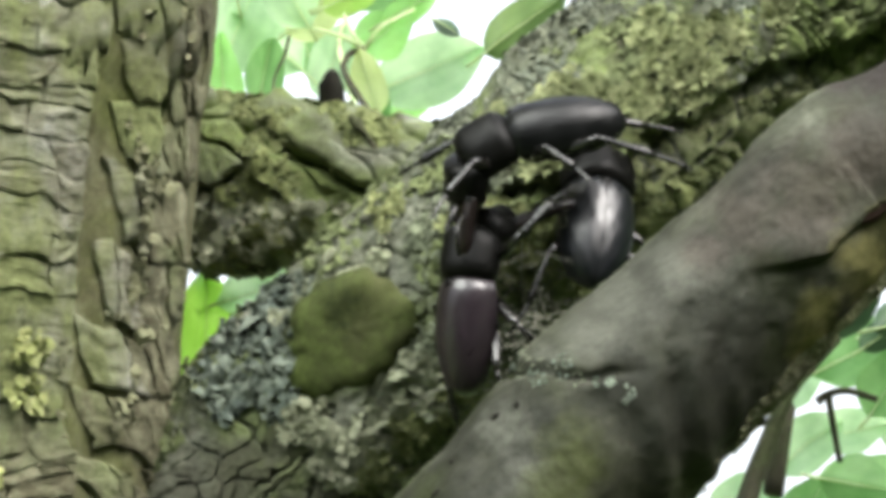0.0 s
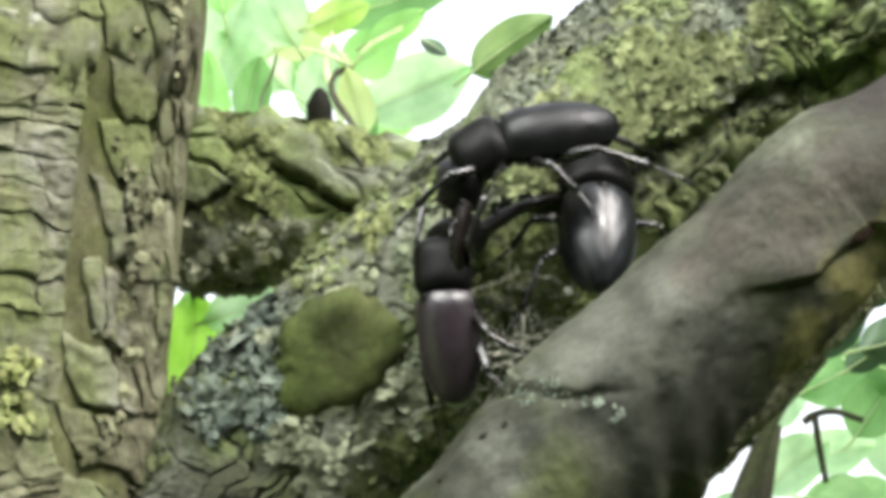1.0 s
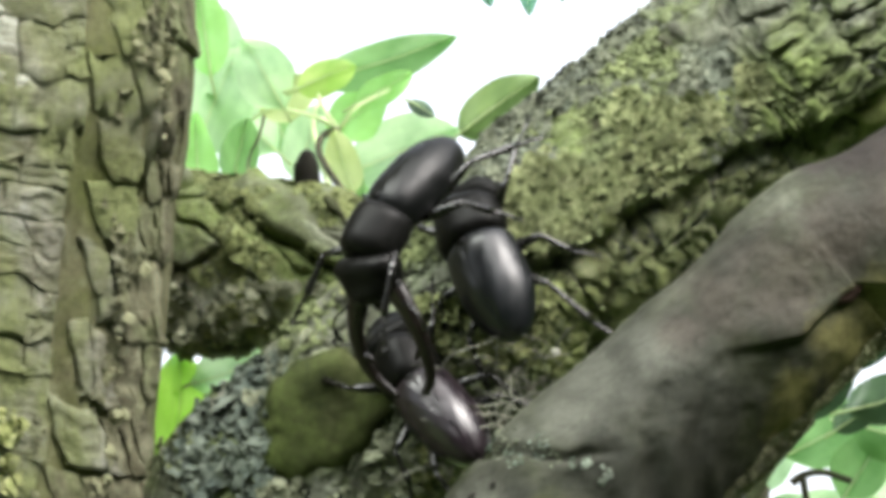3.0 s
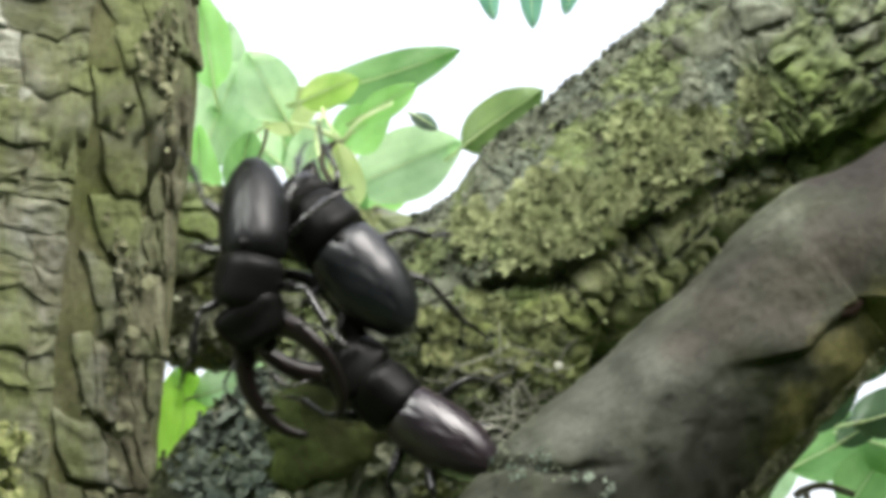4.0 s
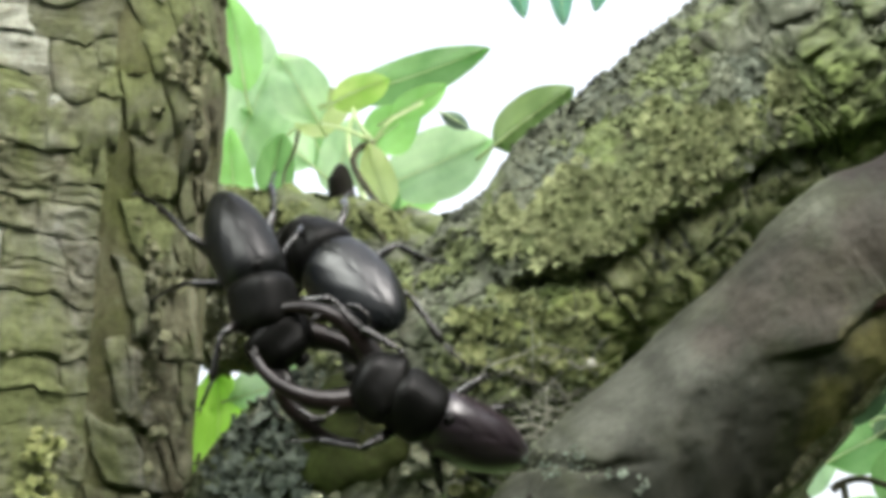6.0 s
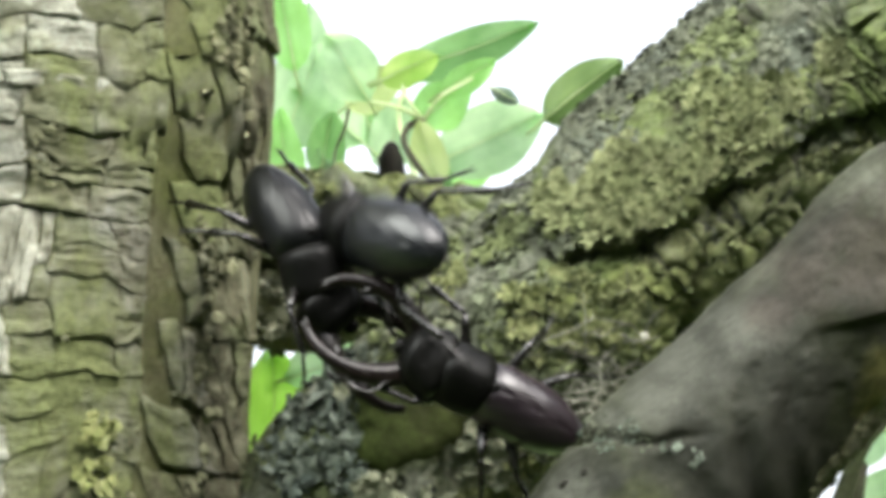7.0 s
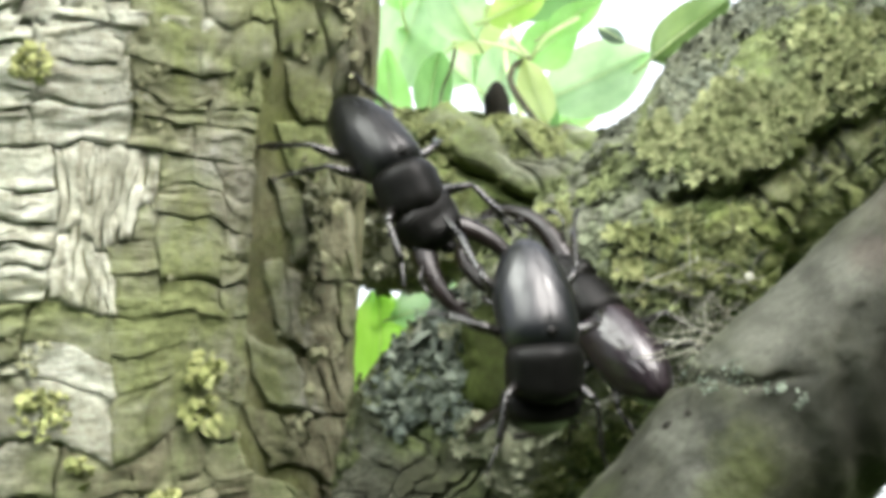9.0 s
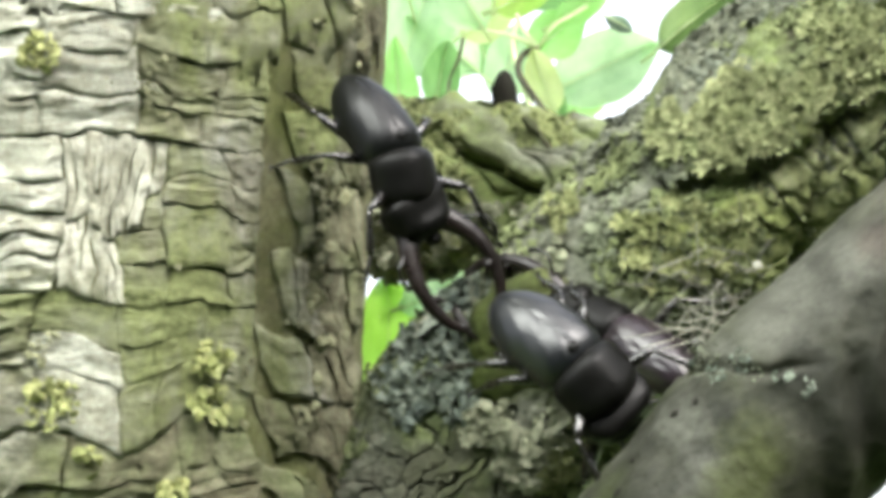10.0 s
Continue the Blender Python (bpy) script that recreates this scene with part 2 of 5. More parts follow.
M_BLACK = shell("black_shell", (0.0028, 0.0032, 0.0032), (0.0048, 0.0054, 0.0054), 0.28, 0.05, 0.2)
M_POLISHED = shell("polished_black_shell", (0.003, 0.0038, 0.0048), (0.005, 0.0062, 0.0078), 0.27, 0.05, 0.5)
M_BROWN = shell("brown_shell", (0.009, 0.0062, 0.0085), (0.015, 0.0095, 0.013), 0.26, 0.15, 0.55)
M_HEAD = shell("matt_black_shell", (0.0028, 0.0029, 0.0026), (0.005, 0.005, 0.0044), 0.34, 0.0, 0.1)
M_LEG = shell("leg_shell", (0.003, 0.003, 0.0027), (0.007, 0.006, 0.005), 0.18, 0.3, 0.45)
M_JAW = shell("chestnut_shell", (0.004, 0.0028, 0.0025), (0.008, 0.005, 0.0042), 0.26, 0.1, 0.26)
M_LAWN = bark("lawn", (0.06, 0.1, 0.03), (0.1, 0.15, 0.05), (0.15, 0.2, 0.08), (0.08, 0.13, 0.035), 0.5)
M_SCREEN = bark("grass", (0.0165, 0.033, 0.00825), (0.033, 0.0605, 0.0165), (0.055, 0.088, 0.0275), (0.0275, 0.055, 0.011), 0.5)


# ---- numbers for rough surfaces ----
def scatter(ix, iy, iz):
    n = (ix * 374761393 + iy * 668265263 + iz * 2147483647 + 1274126177) & 0xFFFFFFFF
    n = ((n ^ (n >> 13)) * 1274126177) & 0xFFFFFFFF
    return ((n ^ (n >> 16)) & 0xFFFF) / 65535.0


def rough(p, scale, octaves=4, gain=0.55):
    """Smooth noise from -1 to 1 at the points p."""
    q = np.asarray(p, float) * scale + 100.0
    total, amp, norm = 0.0, 1.0, 0.0
    for _ in range(octaves):
        i = np.floor(q).astype(np.int64)
        f = q - i
        f = f * f * (3 - 2 * f)
        v = 0.0
        for dx in (0, 1):
            for dy in (0, 1):
                for dz in (0, 1):
                    w = (f[:, 0] if dx else 1 - f[:, 0]) * (f[:, 1] if dy else 1 - f[:, 1]) * (f[:, 2] if dz else 1 - f[:, 2])
                    v = v + w * scatter(i[:, 0] + dx, i[:, 1] + dy, i[:, 2] + dz)
        total, norm = total + amp * (2 * v - 1), norm + amp
        amp, q = amp * gain, q * 2.03 + 7.7
    return total / norm


def cells(a, b, seed=0):
    """Bark cells over the plane (a, b): the distance to the nearest joint, and the cell's own number."""
    ia, ib = np.floor(a).astype(np.int64), np.floor(b).astype(np.int64)
    f1, f2, num = np.full(a.shape, 9.0), np.full(a.shape, 9.0), np.zeros(a.shape)
    for da in (-1, 0, 1):
        for db in (-1, 0, 1):
            ca, cb = ia + da, ib + db
            d = np.hypot(ca + 0.1 + 0.8 * scatter(ca + 50, cb + 50, 3 + 0 * ca + seed) - a, cb + 0.1 + 0.8 * scatter(ca + 50, cb + 50, 11 + 0 * ca + seed) - b)
            near = d < f1
            f2 = np.where(near, f1, np.minimum(f2, d))
            num = np.where(near, scatter(ca + 50, cb + 50, 29 + 0 * ca + seed), num)
            f1 = np.where(near, d, f1)
    return f2 - f1, num


def step(x, lo, hi):
    x = np.clip((x - lo) / (hi - lo), 0, 1)
    return x * x * (3 - 2 * x)


# ---- mesh helpers ----
def mesh_of(name, verts, faces, material, smooth=True):
    me = bpy.data.meshes.new(name)
    me.from_pydata([tuple(v) for v in verts], [], [tuple(f) for f in faces])
    me.materials.append(material)
    if smooth:
        me.polygons.foreach_set("use_smooth", [True] * len(me.polygons))
    me.update()
    return me


def part(name, me, parent, label="", m=None):
    ob = new(name, me)
    ob.parent = parent
    if m is not None:
        ob.matrix_basis = m
    return tagged(ob, label) if label else ob


def spline(points, ts):
    """A smooth line through the points, at the parameters ts (0 to 1)."""
    p = np.array(points, float)
    p = np.vstack([2 * p[0] - p[1], p, 2 * p[-1] - p[-2]])
    n = len(p) - 3
    x = np.clip(np.asarray(ts) * n, 0, n - 1e-9)
    i = np.floor(x).astype(int)
    f = (x - i)[:, None]
    a, b, c, d = p[i], p[i + 1], p[i + 2], p[i + 3]
    return 0.5 * (2 * b + (c - a) * f + (2 * a - 5 * b + 4 * c - d) * f ** 2 + (3 * b - 3 * c + d - a) * f ** 3)


class Limb:
    """A bough round a line of stations (x, y, z, radius). Its relief is a function of place, run along it and angle."""

    def __init__(self, stations, ts, angles, relief, calm=None):
        line = spline(stations, ts)
        self.p, self.r = line[:, :3], line[:, 3]
        d = np.gradient(self.p, axis=0)
        self.d = d / np.linalg.norm(d, axis=1)[:, None]
        side = np.cross(self.d, (0, -1, 0))  # angle 0 faces the camera's side
        self.side = side / np.linalg.norm(side, axis=1)[:, None]
        self.front = np.cross(self.side, self.d)
        self.run = np.concatenate([[0], np.cumsum(np.linalg.norm(np.diff(self.p, axis=0), axis=1))])
        self.ts, self.angles, self.relief, self.calm = np.asarray(ts), np.asarray(angles), relief, calm or relief

    def surface(self, ti, ang, lift=0.0, calm=False):
        """Places and outward directions at the rows ti (may be fractions) and the angles ang (radians)."""
        k = np.arange(len(self.r))
        get = lambda v: np.stack([np.interp(ti, k, v[:, j]) for j in range(3)], 1)
        c, s, f = get(self.p), get(self.side), get(self.front)
        r, run = np.interp(ti, k, self.r), np.interp(ti, k, self.run)
        out = f * np.cos(ang)[:, None] + s * np.sin(ang)[:, None]
        p = c + out * r[:, None]
        h = (self.calm if calm else self.relief)(p, run, ang * r, ang)
        return p + out * (h + lift)[:, None], out, get(self.d)

    def mesh(self, name, material):
        nr, na = len(self.r), len(self.angles)
        ti, an = np.repeat(np.arange(nr), na).astype(float), np.tile(self.angles, nr)
        v, _, _ = self.surface(ti, an)
        i, j = np.meshgrid(np.arange(nr - 1), np.arange(na), indexing="ij")
        j2 = (j + 1) % na
        f = np.stack([i * na + j, i * na + j2, (i + 1) * na + j2, (i + 1) * na + j], -1).reshape(-1, 4)
        faces = f.tolist() + [list(range(na))[::-1], list(range((nr - 1) * na, nr * na))]
        return mesh_of(name, v.tolist(), faces, material)


def dense(lo, hi, start, end, fine, coarse):
    """Parameters from start to end, fine between lo and hi."""
    return np.concatenate([np.linspace(start, lo, coarse, endpoint=False), np.linspace(lo, hi, fine, endpoint=False), np.linspace(hi, end, coarse)])


def ring(front, back, half=100):
    """Angles right round, close together within half degrees of the camera's side."""
    a = radians(half)
    return np.concatenate([np.linspace(-a, a, front, endpoint=False), np.linspace(a, 2 * math.pi - a, back, endpoint=False)])


def flakes(places, outs, sizes, rng, tilt=0.5, lobes=7):
    """Small ragged flakes that lie on the surface, as vertices and faces."""
    verts, faces = [], []
    for p, o, s in zip(places, outs, sizes):
        o = Vector(o) + Vector(rng.normal(0, tilt, 3))
        o.normalize()
        x = o.orthogonal().normalized()
        y = o.cross(x)
        c = Vector(p) + o * (0.25 * s)
        n0, turn = len(verts), rng.uniform(0, 6.3)
        verts.append(c + o * (s * rng.uniform(0.0, 0.4)))
        for k in range(lobes):
            g = turn + k * 2 * math.pi / lobes
            r = s * rng.uniform(0.55, 1.25)
            verts.append(c + x * (r * math.cos(g)) + y * (r * math.sin(g)) + o * (s * rng.uniform(-0.45, 0.3)))
        faces += [(n0, n0 + 1 + k, n0 + 1 + (k + 1) % lobes) for k in range(lobes)]
    return verts, faces


def rosettes(limb, count, t_range, a_range, want, size, material, label, name, seed, lift=0.0):
    """Leafy lichen on a limb: rosettes of forked lobes that lift at their tips."""
    rng = np.random.default_rng(seed)
    ti, an = rng.uniform(*t_range, count), rng.uniform(*a_range, count)
    p, o, _ = limb.surface(ti, an, lift)
    keep = want(p) > rng.uniform(0, 1, count) * 0.4
    verts, faces = [], []
    for c, n in zip(p[keep], o[keep]):
        n = (Vector(n) + Vector(rng.normal(0, 0.22, 3))).normalized()
        x = n.orthogonal().normalized()
        y = n.cross(x)
        c, full = Vector(c), size * rng.lognormal(0, 0.25)
        for ring_, lobes in ((1.0, 9), (0.68, 7), (0.36, 5)):
            start = rng.uniform(0, 6.3)
            for k in range(lobes):
                if rng.random() < 0.16:
                    continue
                g = start + 2 * math.pi * (k + rng.uniform(-0.3, 0.3)) / lobes
                d, e = x * math.cos(g) + y * math.sin(g), y * math.cos(g) - x * math.sin(g)
                far, wide, up = full * ring_ * rng.uniform(0.75, 1.2), full * rng.uniform(0.17, 0.3), full * (rng.uniform(0.05, 0.28) + 0.3 * (1 - ring_))
                n0 = len(verts)
                for along, across, rise in ((0.15, -0.4, 0.1), (0.15, 0.4, 0.1), (0.62, -0.9, 0.45), (0.62, 0.9, 0.4), (0.98, -1.15, 1.1), (0.8, 0.0, 0.55), (1.0, 0.95, 1.0), (0.62, 0.0, 0.2)):
                    verts.append(c + d * (far * along) + e * (wide * across) + n * (up * rise + 0.06 * full * rng.uniform(-1, 1)))
                faces += [(n0 + a, n0 + b, n0 + h) for a, b, h in ((0, 1, 7), (0, 7, 2), (1, 3, 7), (2, 7, 5), (2, 5, 4), (3, 6, 5), (3, 5, 7))]
    return tagged(new(name, mesh_of(name, verts, faces, material, smooth=False)), label, "lichen", kind="stuff")


def sheet_of_lichen(limb, count, t_range, a_range, want, size, material, label, name="lichen", seed=1, lift=0.0, parent=None, tilt=0.5):
    """A crust of lichen on a limb: flakes where want(places, run, angle) is above zero."""
    rng = np.random.default_rng(seed)
    ti, an = rng.uniform(*t_range, count), rng.uniform(*a_range, count)
    p, o, _ = limb.surface(ti, an, lift)
    keep = want(p) > rng.uniform(0, 1, count) * 0.25
    p, o = p[keep], o[keep]
    v, f = flakes(p, o, size * rng.lognormal(0, 0.4, len(p)), rng, tilt)
    ob = new(name, mesh_of(name, v, f, material, smooth=False))
    return tagged(ob, label, "lichen", kind="stuff")


def loop_tube(line, radii, sides=8, cap=True):
    """A round rod along points, as vertices and faces."""
    line = [Vector(p) for p in line]
    verts, faces = [], []
    for i, p in enumerate(line):
        d = (line[min(i + 1, len(line) - 1)] - line[max(i - 1, 0)]).normalized()
        x = d.cross(Vector((0.31, 0.87, 0.38))).normalized()
        y = d.cross(x)
        for k in range(sides):
            g = 2 * math.pi * k / sides
            verts.append(p + (x * math.cos(g) + y * math.sin(g)) * radii[i])
    for i in range(len(line) - 1):
        for k in range(sides):
            k2 = (k + 1) % sides
            faces.append((i * sides + k, i * sides + k2, (i + 1) * sides + k2, (i + 1) * sides + k))
    if cap:
        faces += [tuple(range(sides))[::-1], tuple(range((len(line) - 1) * sides, len(line) * sides))]
    return verts, faces


# ---- ground ----
tagged(new("ground", mesh_of("ground", [(-400, -400, 0), (400, -400, 0), (400, 400, 0), (-400, 400, 0)], [(0, 1, 2, 3)], M_LAWN)), "green grass under the tree", "ground", kind="structure")


# Unseen hedge-like screen, added to keep sky light off the camera's side.
hedge = []
for i in range(33):
    for j in range(121):
        g = math.radians(-155 + 215 * j / 120)
        q = 2.6 + 0.25 * noise.noise(Vector((2 * math.cos(g), 2 * math.sin(g), i * 0.3))) + 0.12 * noise.noise(Vector((9 * math.cos(g), 9 * math.sin(g), i * 0.9)))
        hedge.append((q * math.cos(g), 0.2 + q * math.sin(g), (2.7 + 0.7 * min(1.0, max(0.0, (math.degrees(g) + 100) / 30))) * i / 32 * (1 + 0.08 * noise.noise(Vector((6 * math.cos(g), 6 * math.sin(g), 0))))))
tagged(new("hedge", mesh_of("hedge", hedge, [(i * 121 + j, i * 121 + j + 1, i * 121 + j + 122, i * 121 + j + 121) for i in range(32) for j in range(120)], M_SCREEN)), "unseen dark green screen behind the viewer, added to block sky light", "hedge", kind="structure")


# ---- the tree: trunk, mossy limb, smooth limb, bough behind ----
def trunk_calm(p, run, arc, ang):
    groove = np.exp(-((ang - 0.925 + 0.04 * np.sin(p[:, 2] * 60)) / 0.08) ** 2)
    return 0.003 * rough(p, 22, 2) - 0.003 * groove


def trunk_relief(p, run, arc, ang):
    return trunk_calm(p, run, arc, ang) + 0.0012 * rough(p * (1, 1, 0.5), 150, 4) - 0.0008


TRUNK = [(-0.23, 0.44, -0.45, 0.2), (-0.22, 0.5, 0.1, 0.15), (-0.21, 0.68, 0.8, 0.12), (-0.195, 0.83, 1.3, 0.105), (-0.181, 0.87, 1.50, 0.1), (-0.182, 0.87, 1.564, 0.1), (-0.176, 0.87, 1.6245, 0.1), (-0.1715, 0.87, 1.676, 0.1), (-0.167, 0.87, 1.74, 0.098), (-0.16, 0.86, 2.4, 0.09), (-0.1, 0.85, 3.2, 0.07)]
trunk_limb = Limb(TRUNK, dense(0.38, 0.81, 0.0, 1.0, 420, 30), ring(300, 40), trunk_relief, trunk_calm)
trunk = tagged(new("tree_trunk", trunk_limb.mesh("tree_trunk", M_TRUNK)), "old fruit tree trunk with cracked grey-brown scaly bark", "tree trunk")


def row_at(limb, axis, value):
    return np.interp(value, limb.p[:, axis], np.arange(len(limb.r)))


def ledge_edge(x):
    """The angle at which the lichen-clad upper bark of the mossy limb breaks off."""
    return np.radians(np.interp(x, (0.003, 0.0165, 0.025, 0.035, 0.0516, 0.0633, 0.0817, 0.0968, 0.112, 0.14), (-38, -18, -13, -7, 1, 2, 9, 12, 21, 26)))


def limb_relief(p, run, arc, ang):
    w = rough(p, 40, 3)
    joint, num = cells(run * 60 + 1.6 * w, arc * 95 + 1.4 * rough(p + 5, 50, 3))
    fine, num2 = cells(run * 190 + 2 * w, arc * 230 + 1.5 * rough(p + 9, 90, 2), 4)
    edge = ledge_edge(p[:, 0]) + 0.13 * rough(p, 60, 3) + 0.05 * rough(p + 4, 260, 2)
    ledge = step(edge - ang, -0.01, 0.035) * step(p[:, 0], 0.004, 0.02)
    under = np.exp(-((ang - edge - 0.07) / 0.07) ** 2) * step(p[:, 0], 0.004, 0.02)
    rest = 1 - 0.75 * ledge * (1 - step(p[:, 0], 0.095, 0.12))
    crack = np.exp(-((p[:, 0] - 0.0605 - 0.22 * (p[:, 2] - 1.62) - 0.002 * rough(p, 120, 2)) / 0.0014) ** 2) * step(ang - edge, 0.0, 0.1)
    fold = np.sin((p[:, 2] - 0.55 * p[:, 0]) * 620 + 3 * rough(p, 50, 2)) * np.exp(-((p[:, 0] + 0.001) / 0.009) ** 2 - ((p[:, 2] - 1.632) / 0.012) ** 2)
    return 0.004 * rough(p, 18, 3) + (0.0026 * step(joint, 0.0, 0.11) + 0.0016 * (num - 0.5)) * rest + 0.0003 * step(fine, 0, 0.15) + 0.0004 * (num2 - 0.5) + 0.0013 * rough(p, 150, 5, 0.65) + 0.0066 * ledge * (1 - 0.25 * step(p[:, 0], 0.045, 0.075)) - 0.0022 * under - 0.004 * crack + 0.0016 * fold - 0.0072 + 0.0032 * step(ang - edge, 0.05, 0.2) * step(p[:, 0], -0.012, 0.0) * (1 - step(p[:, 0], 0.036, 0.055))


LIMB = [(-0.25, 0.9, 1.33, 0.07), (-0.14, 0.89, 1.43, 0.055), (-0.063, 0.868, 1.52, 0.0425), (-0.0395, 0.863, 1.549, 0.0425), (0.0222, 0.86, 1.605, 0.0435), (0.0983, 0.862, 1.6667, 0.0435), (0.16, 0.87, 1.717, 0.043), (0.4, 0.95, 1.93, 0.038), (0.8, 1.15, 2.3, 0.03)]
mossy_limb = Limb(LIMB, dense(0.17, 0.77, 0.0, 1.0, 560, 24), ring(300, 40), limb_relief)
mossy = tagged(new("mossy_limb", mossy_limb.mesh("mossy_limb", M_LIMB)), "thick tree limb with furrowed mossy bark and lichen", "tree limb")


def smooth_relief(p, run, arc, ang):
    fold = np.radians(np.interp(p[:, 0], (0.06, 0.08, 0.0967, 0.1115, 0.13), (-16, -12, 6, 19, 40))) + 0.3 * rough(p, 45, 3)
    collar = step(fold - ang, -0.03, 0.09) * step(p[:, 0], 0.07, 0.105)
    lip = np.exp(-((ang - 1.15 - 0.15 * rough(p, 40, 2)) / 0.1) ** 2) * step(p[:, 0], 0.02, 0.05)
    seam = np.exp(-((p[:, 2] - 1.567 - 0.0025 * rough(p, 90, 2)) / 0.0013) ** 2) * step(p[:, 0], 0.004, 0.012) * (1 - step(p[:, 0], 0.036, 0.056)) * (np.abs(ang) < 1.7)
    folds = 0.0012 * np.sin(p[:, 0] * 420 + 6 * rough(p, 30, 2)) * step(p[:, 0], 0.035, 0.048) * (1 - step(p[:, 0], 0.07, 0.085)) * step(ang, -0.3, 0.2)
    return folds - 0.0028 * seam + 0.0048 * rough(p, 15, 3) + 0.0012 * rough(p, 110, 4) + 0.0034 * collar + 0.0012 * lip + 0.0012 * rough(p * (1, 1, 1), 45, 2)


SMOOTH = [(-0.24, 0.86, 1.24, 0.06), (-0.08, 0.8, 1.39, 0.045), (0.0126, 0.765, 1.5058, 0.037), (0.0393, 0.76, 1.5455, 0.0312), (0.1048, 0.76, 1.6115, 0.0238), (0.1406, 0.76, 1.6355, 0.0198), (0.3, 0.78, 1.74, 0.019), (0.6, 0.85, 1.96, 0.015)]
smooth_limb = Limb(SMOOTH, dense(0.2, 0.75, 0.0, 1.0, 420, 20), ring(240, 40), smooth_relief)
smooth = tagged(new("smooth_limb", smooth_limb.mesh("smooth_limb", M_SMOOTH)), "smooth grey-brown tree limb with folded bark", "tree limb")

BOUGH = [(-0.2, 0.96, 1.668, 0.024), (-0.11, 0.945, 1.635, 0.0255), (-0.075, 0.94, 1.626, 0.0265), (-0.04, 0.93, 1.623, 0.026), (-0.005, 0.915, 1.616, 0.024), (0.03, 0.89, 1.608, 0.02)]


def bough_relief(p, run, arc, ang):
    slant = (p[:, 0] * 0.75 + p[:, 2] * 1.0)
    joint, num = cells(slant * 52 + 0.8 * rough(p, 45, 3), (p[:, 0] - p[:, 2]) * 20 + rough(p + 3, 40, 2), 2)
    calm = 1 - 0.7 * step(p[:, 0], -0.0583, -0.0463)
    slot = p[:, 2] - 1.6377 - -0.596 * (p[:, 0] - -0.0583) - 0.003 * rough(p, 70, 2)
    crack = np.exp(-(slot / 0.0022) ** 2) * step(p[:, 0], -0.0613, -0.0553) * (1 - step(p[:, 0], -0.0259, -0.0209))
    shelf = step(slot, 0.0, 0.002) * step(p[:, 0], -0.0613, -0.0543)
    return 0.003 * rough(p, 26, 3) + calm * (0.005 * step(joint, 0.0, 0.22) + 0.0055 * (num - 0.5)) + 0.0012 * rough(p, 90, 3) + 0.0012 * rough(p, 170, 4) - 0.004 + 0.009 * np.exp(-((ang - 0.9) / 0.42) ** 2) - 0.006 * crack + 0.003 * shelf


bough_limb = Limb(BOUGH, np.linspace(0, 1, 260), ring(180, 40), bough_relief)
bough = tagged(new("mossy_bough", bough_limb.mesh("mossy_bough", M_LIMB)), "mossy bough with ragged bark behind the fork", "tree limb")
knob = [(-0.0365, 0.93, 1.6370), (-0.0366, 0.927, 1.6480), (-0.0367, 0.926, 1.6540), (-0.0366, 0.926, 1.6580), (-0.0365, 0.926, 1.6595)]
v, f = loop_tube(knob, [0.0058, 0.0046, 0.0038, 0.0028, 0.0011], 12)
part("twig_stump", mesh_of("twig_stump", [(x + 0.0014 * noise.noise(Vector((x, y, z)) * 300), y, z + 0.001 * noise.noise(Vector((y, z, x)) * 350)) for x, y, z in v], f, M_PIT), bough, "short dark cut twig stump")
for line, r in (([(-0.03, 0.905, 1.643), (-0.022, 0.903, 1.633), (-0.016, 0.902, 1.62), (-0.013, 0.9, 1.608)], 0.002),):
    v, f = loop_tube(spline(line, np.linspace(0, 1, 10)), [r * (0.6 + 0.4 * math.sin(k * 2.1)) for k in range(10)], 8)
    part("bark_ridge", mesh_of("bark_ridge", v, f, M_TWIG), bough, "dark curled ridge of bark")

# the healed scar on the mossy limb
v, f = [], []
for i in range(15):
    for j in range(65):
        g, s = 2 * math.pi * j / 64, i / 14
        q = s * (1 + 0.09 * math.sin(3 * g + 1) + 0.05 * math.sin(5 * g) + 0.03 * math.sin(11 * g + 2) + 0.02 * math.sin(17 * g))
        x, z = -0.0270 + 0.0200 * q * math.cos(g - 0.25), 1.5752 + 0.0188 * q * math.sin(g)
        v.append((x, 0.8216 - 0.05 * (x + 0.0268) + 0.0012 * (1 - s ** 2) ** 2 + 0.0042 * s ** 6 + 0.0008 * noise.noise(Vector((x, 0, z)) * 90) + 0.0004 * noise.noise(Vector((x, 0, z)) * 400), z))
for i in range(14):
    for j in range(64):
        a0 = i * 65 + j
        f.append((a0, a0 + 1, a0 + 66, a0 + 65))
part("branch_scar", mesh_of("branch_scar", v, f, M_SCAR), mossy, "smooth olive-green healed branch scar")

# ---- beetles ----
def dome(length, width, height, nose=2.2, tail=2.2, nu=18, nv=14, lo=-0.35):
    """A rounded shell along y from 0 to length: vertices and faces."""
    verts, faces = [], []
    for i in range(nu + 1):
        s = i / nu
        prof = (1 - abs(2 * s - 1) ** (tail if s < 0.5 else nose)) ** 0.5
        for j in range(nv + 1):
            g = math.pi * (lo + (1 - 2 * lo) * j / nv)
            verts.append((width / 2 * prof * math.cos(g), length * s, height * prof * math.sin(g) * (1 if math.sin(g) > 0 else 0.6)))
    for i in range(nu):
        for j in range(nv):
            q = i * (nv + 1) + j
            faces.append((q, q + 1, q + nv + 2, q + nv + 1))
    return verts, faces


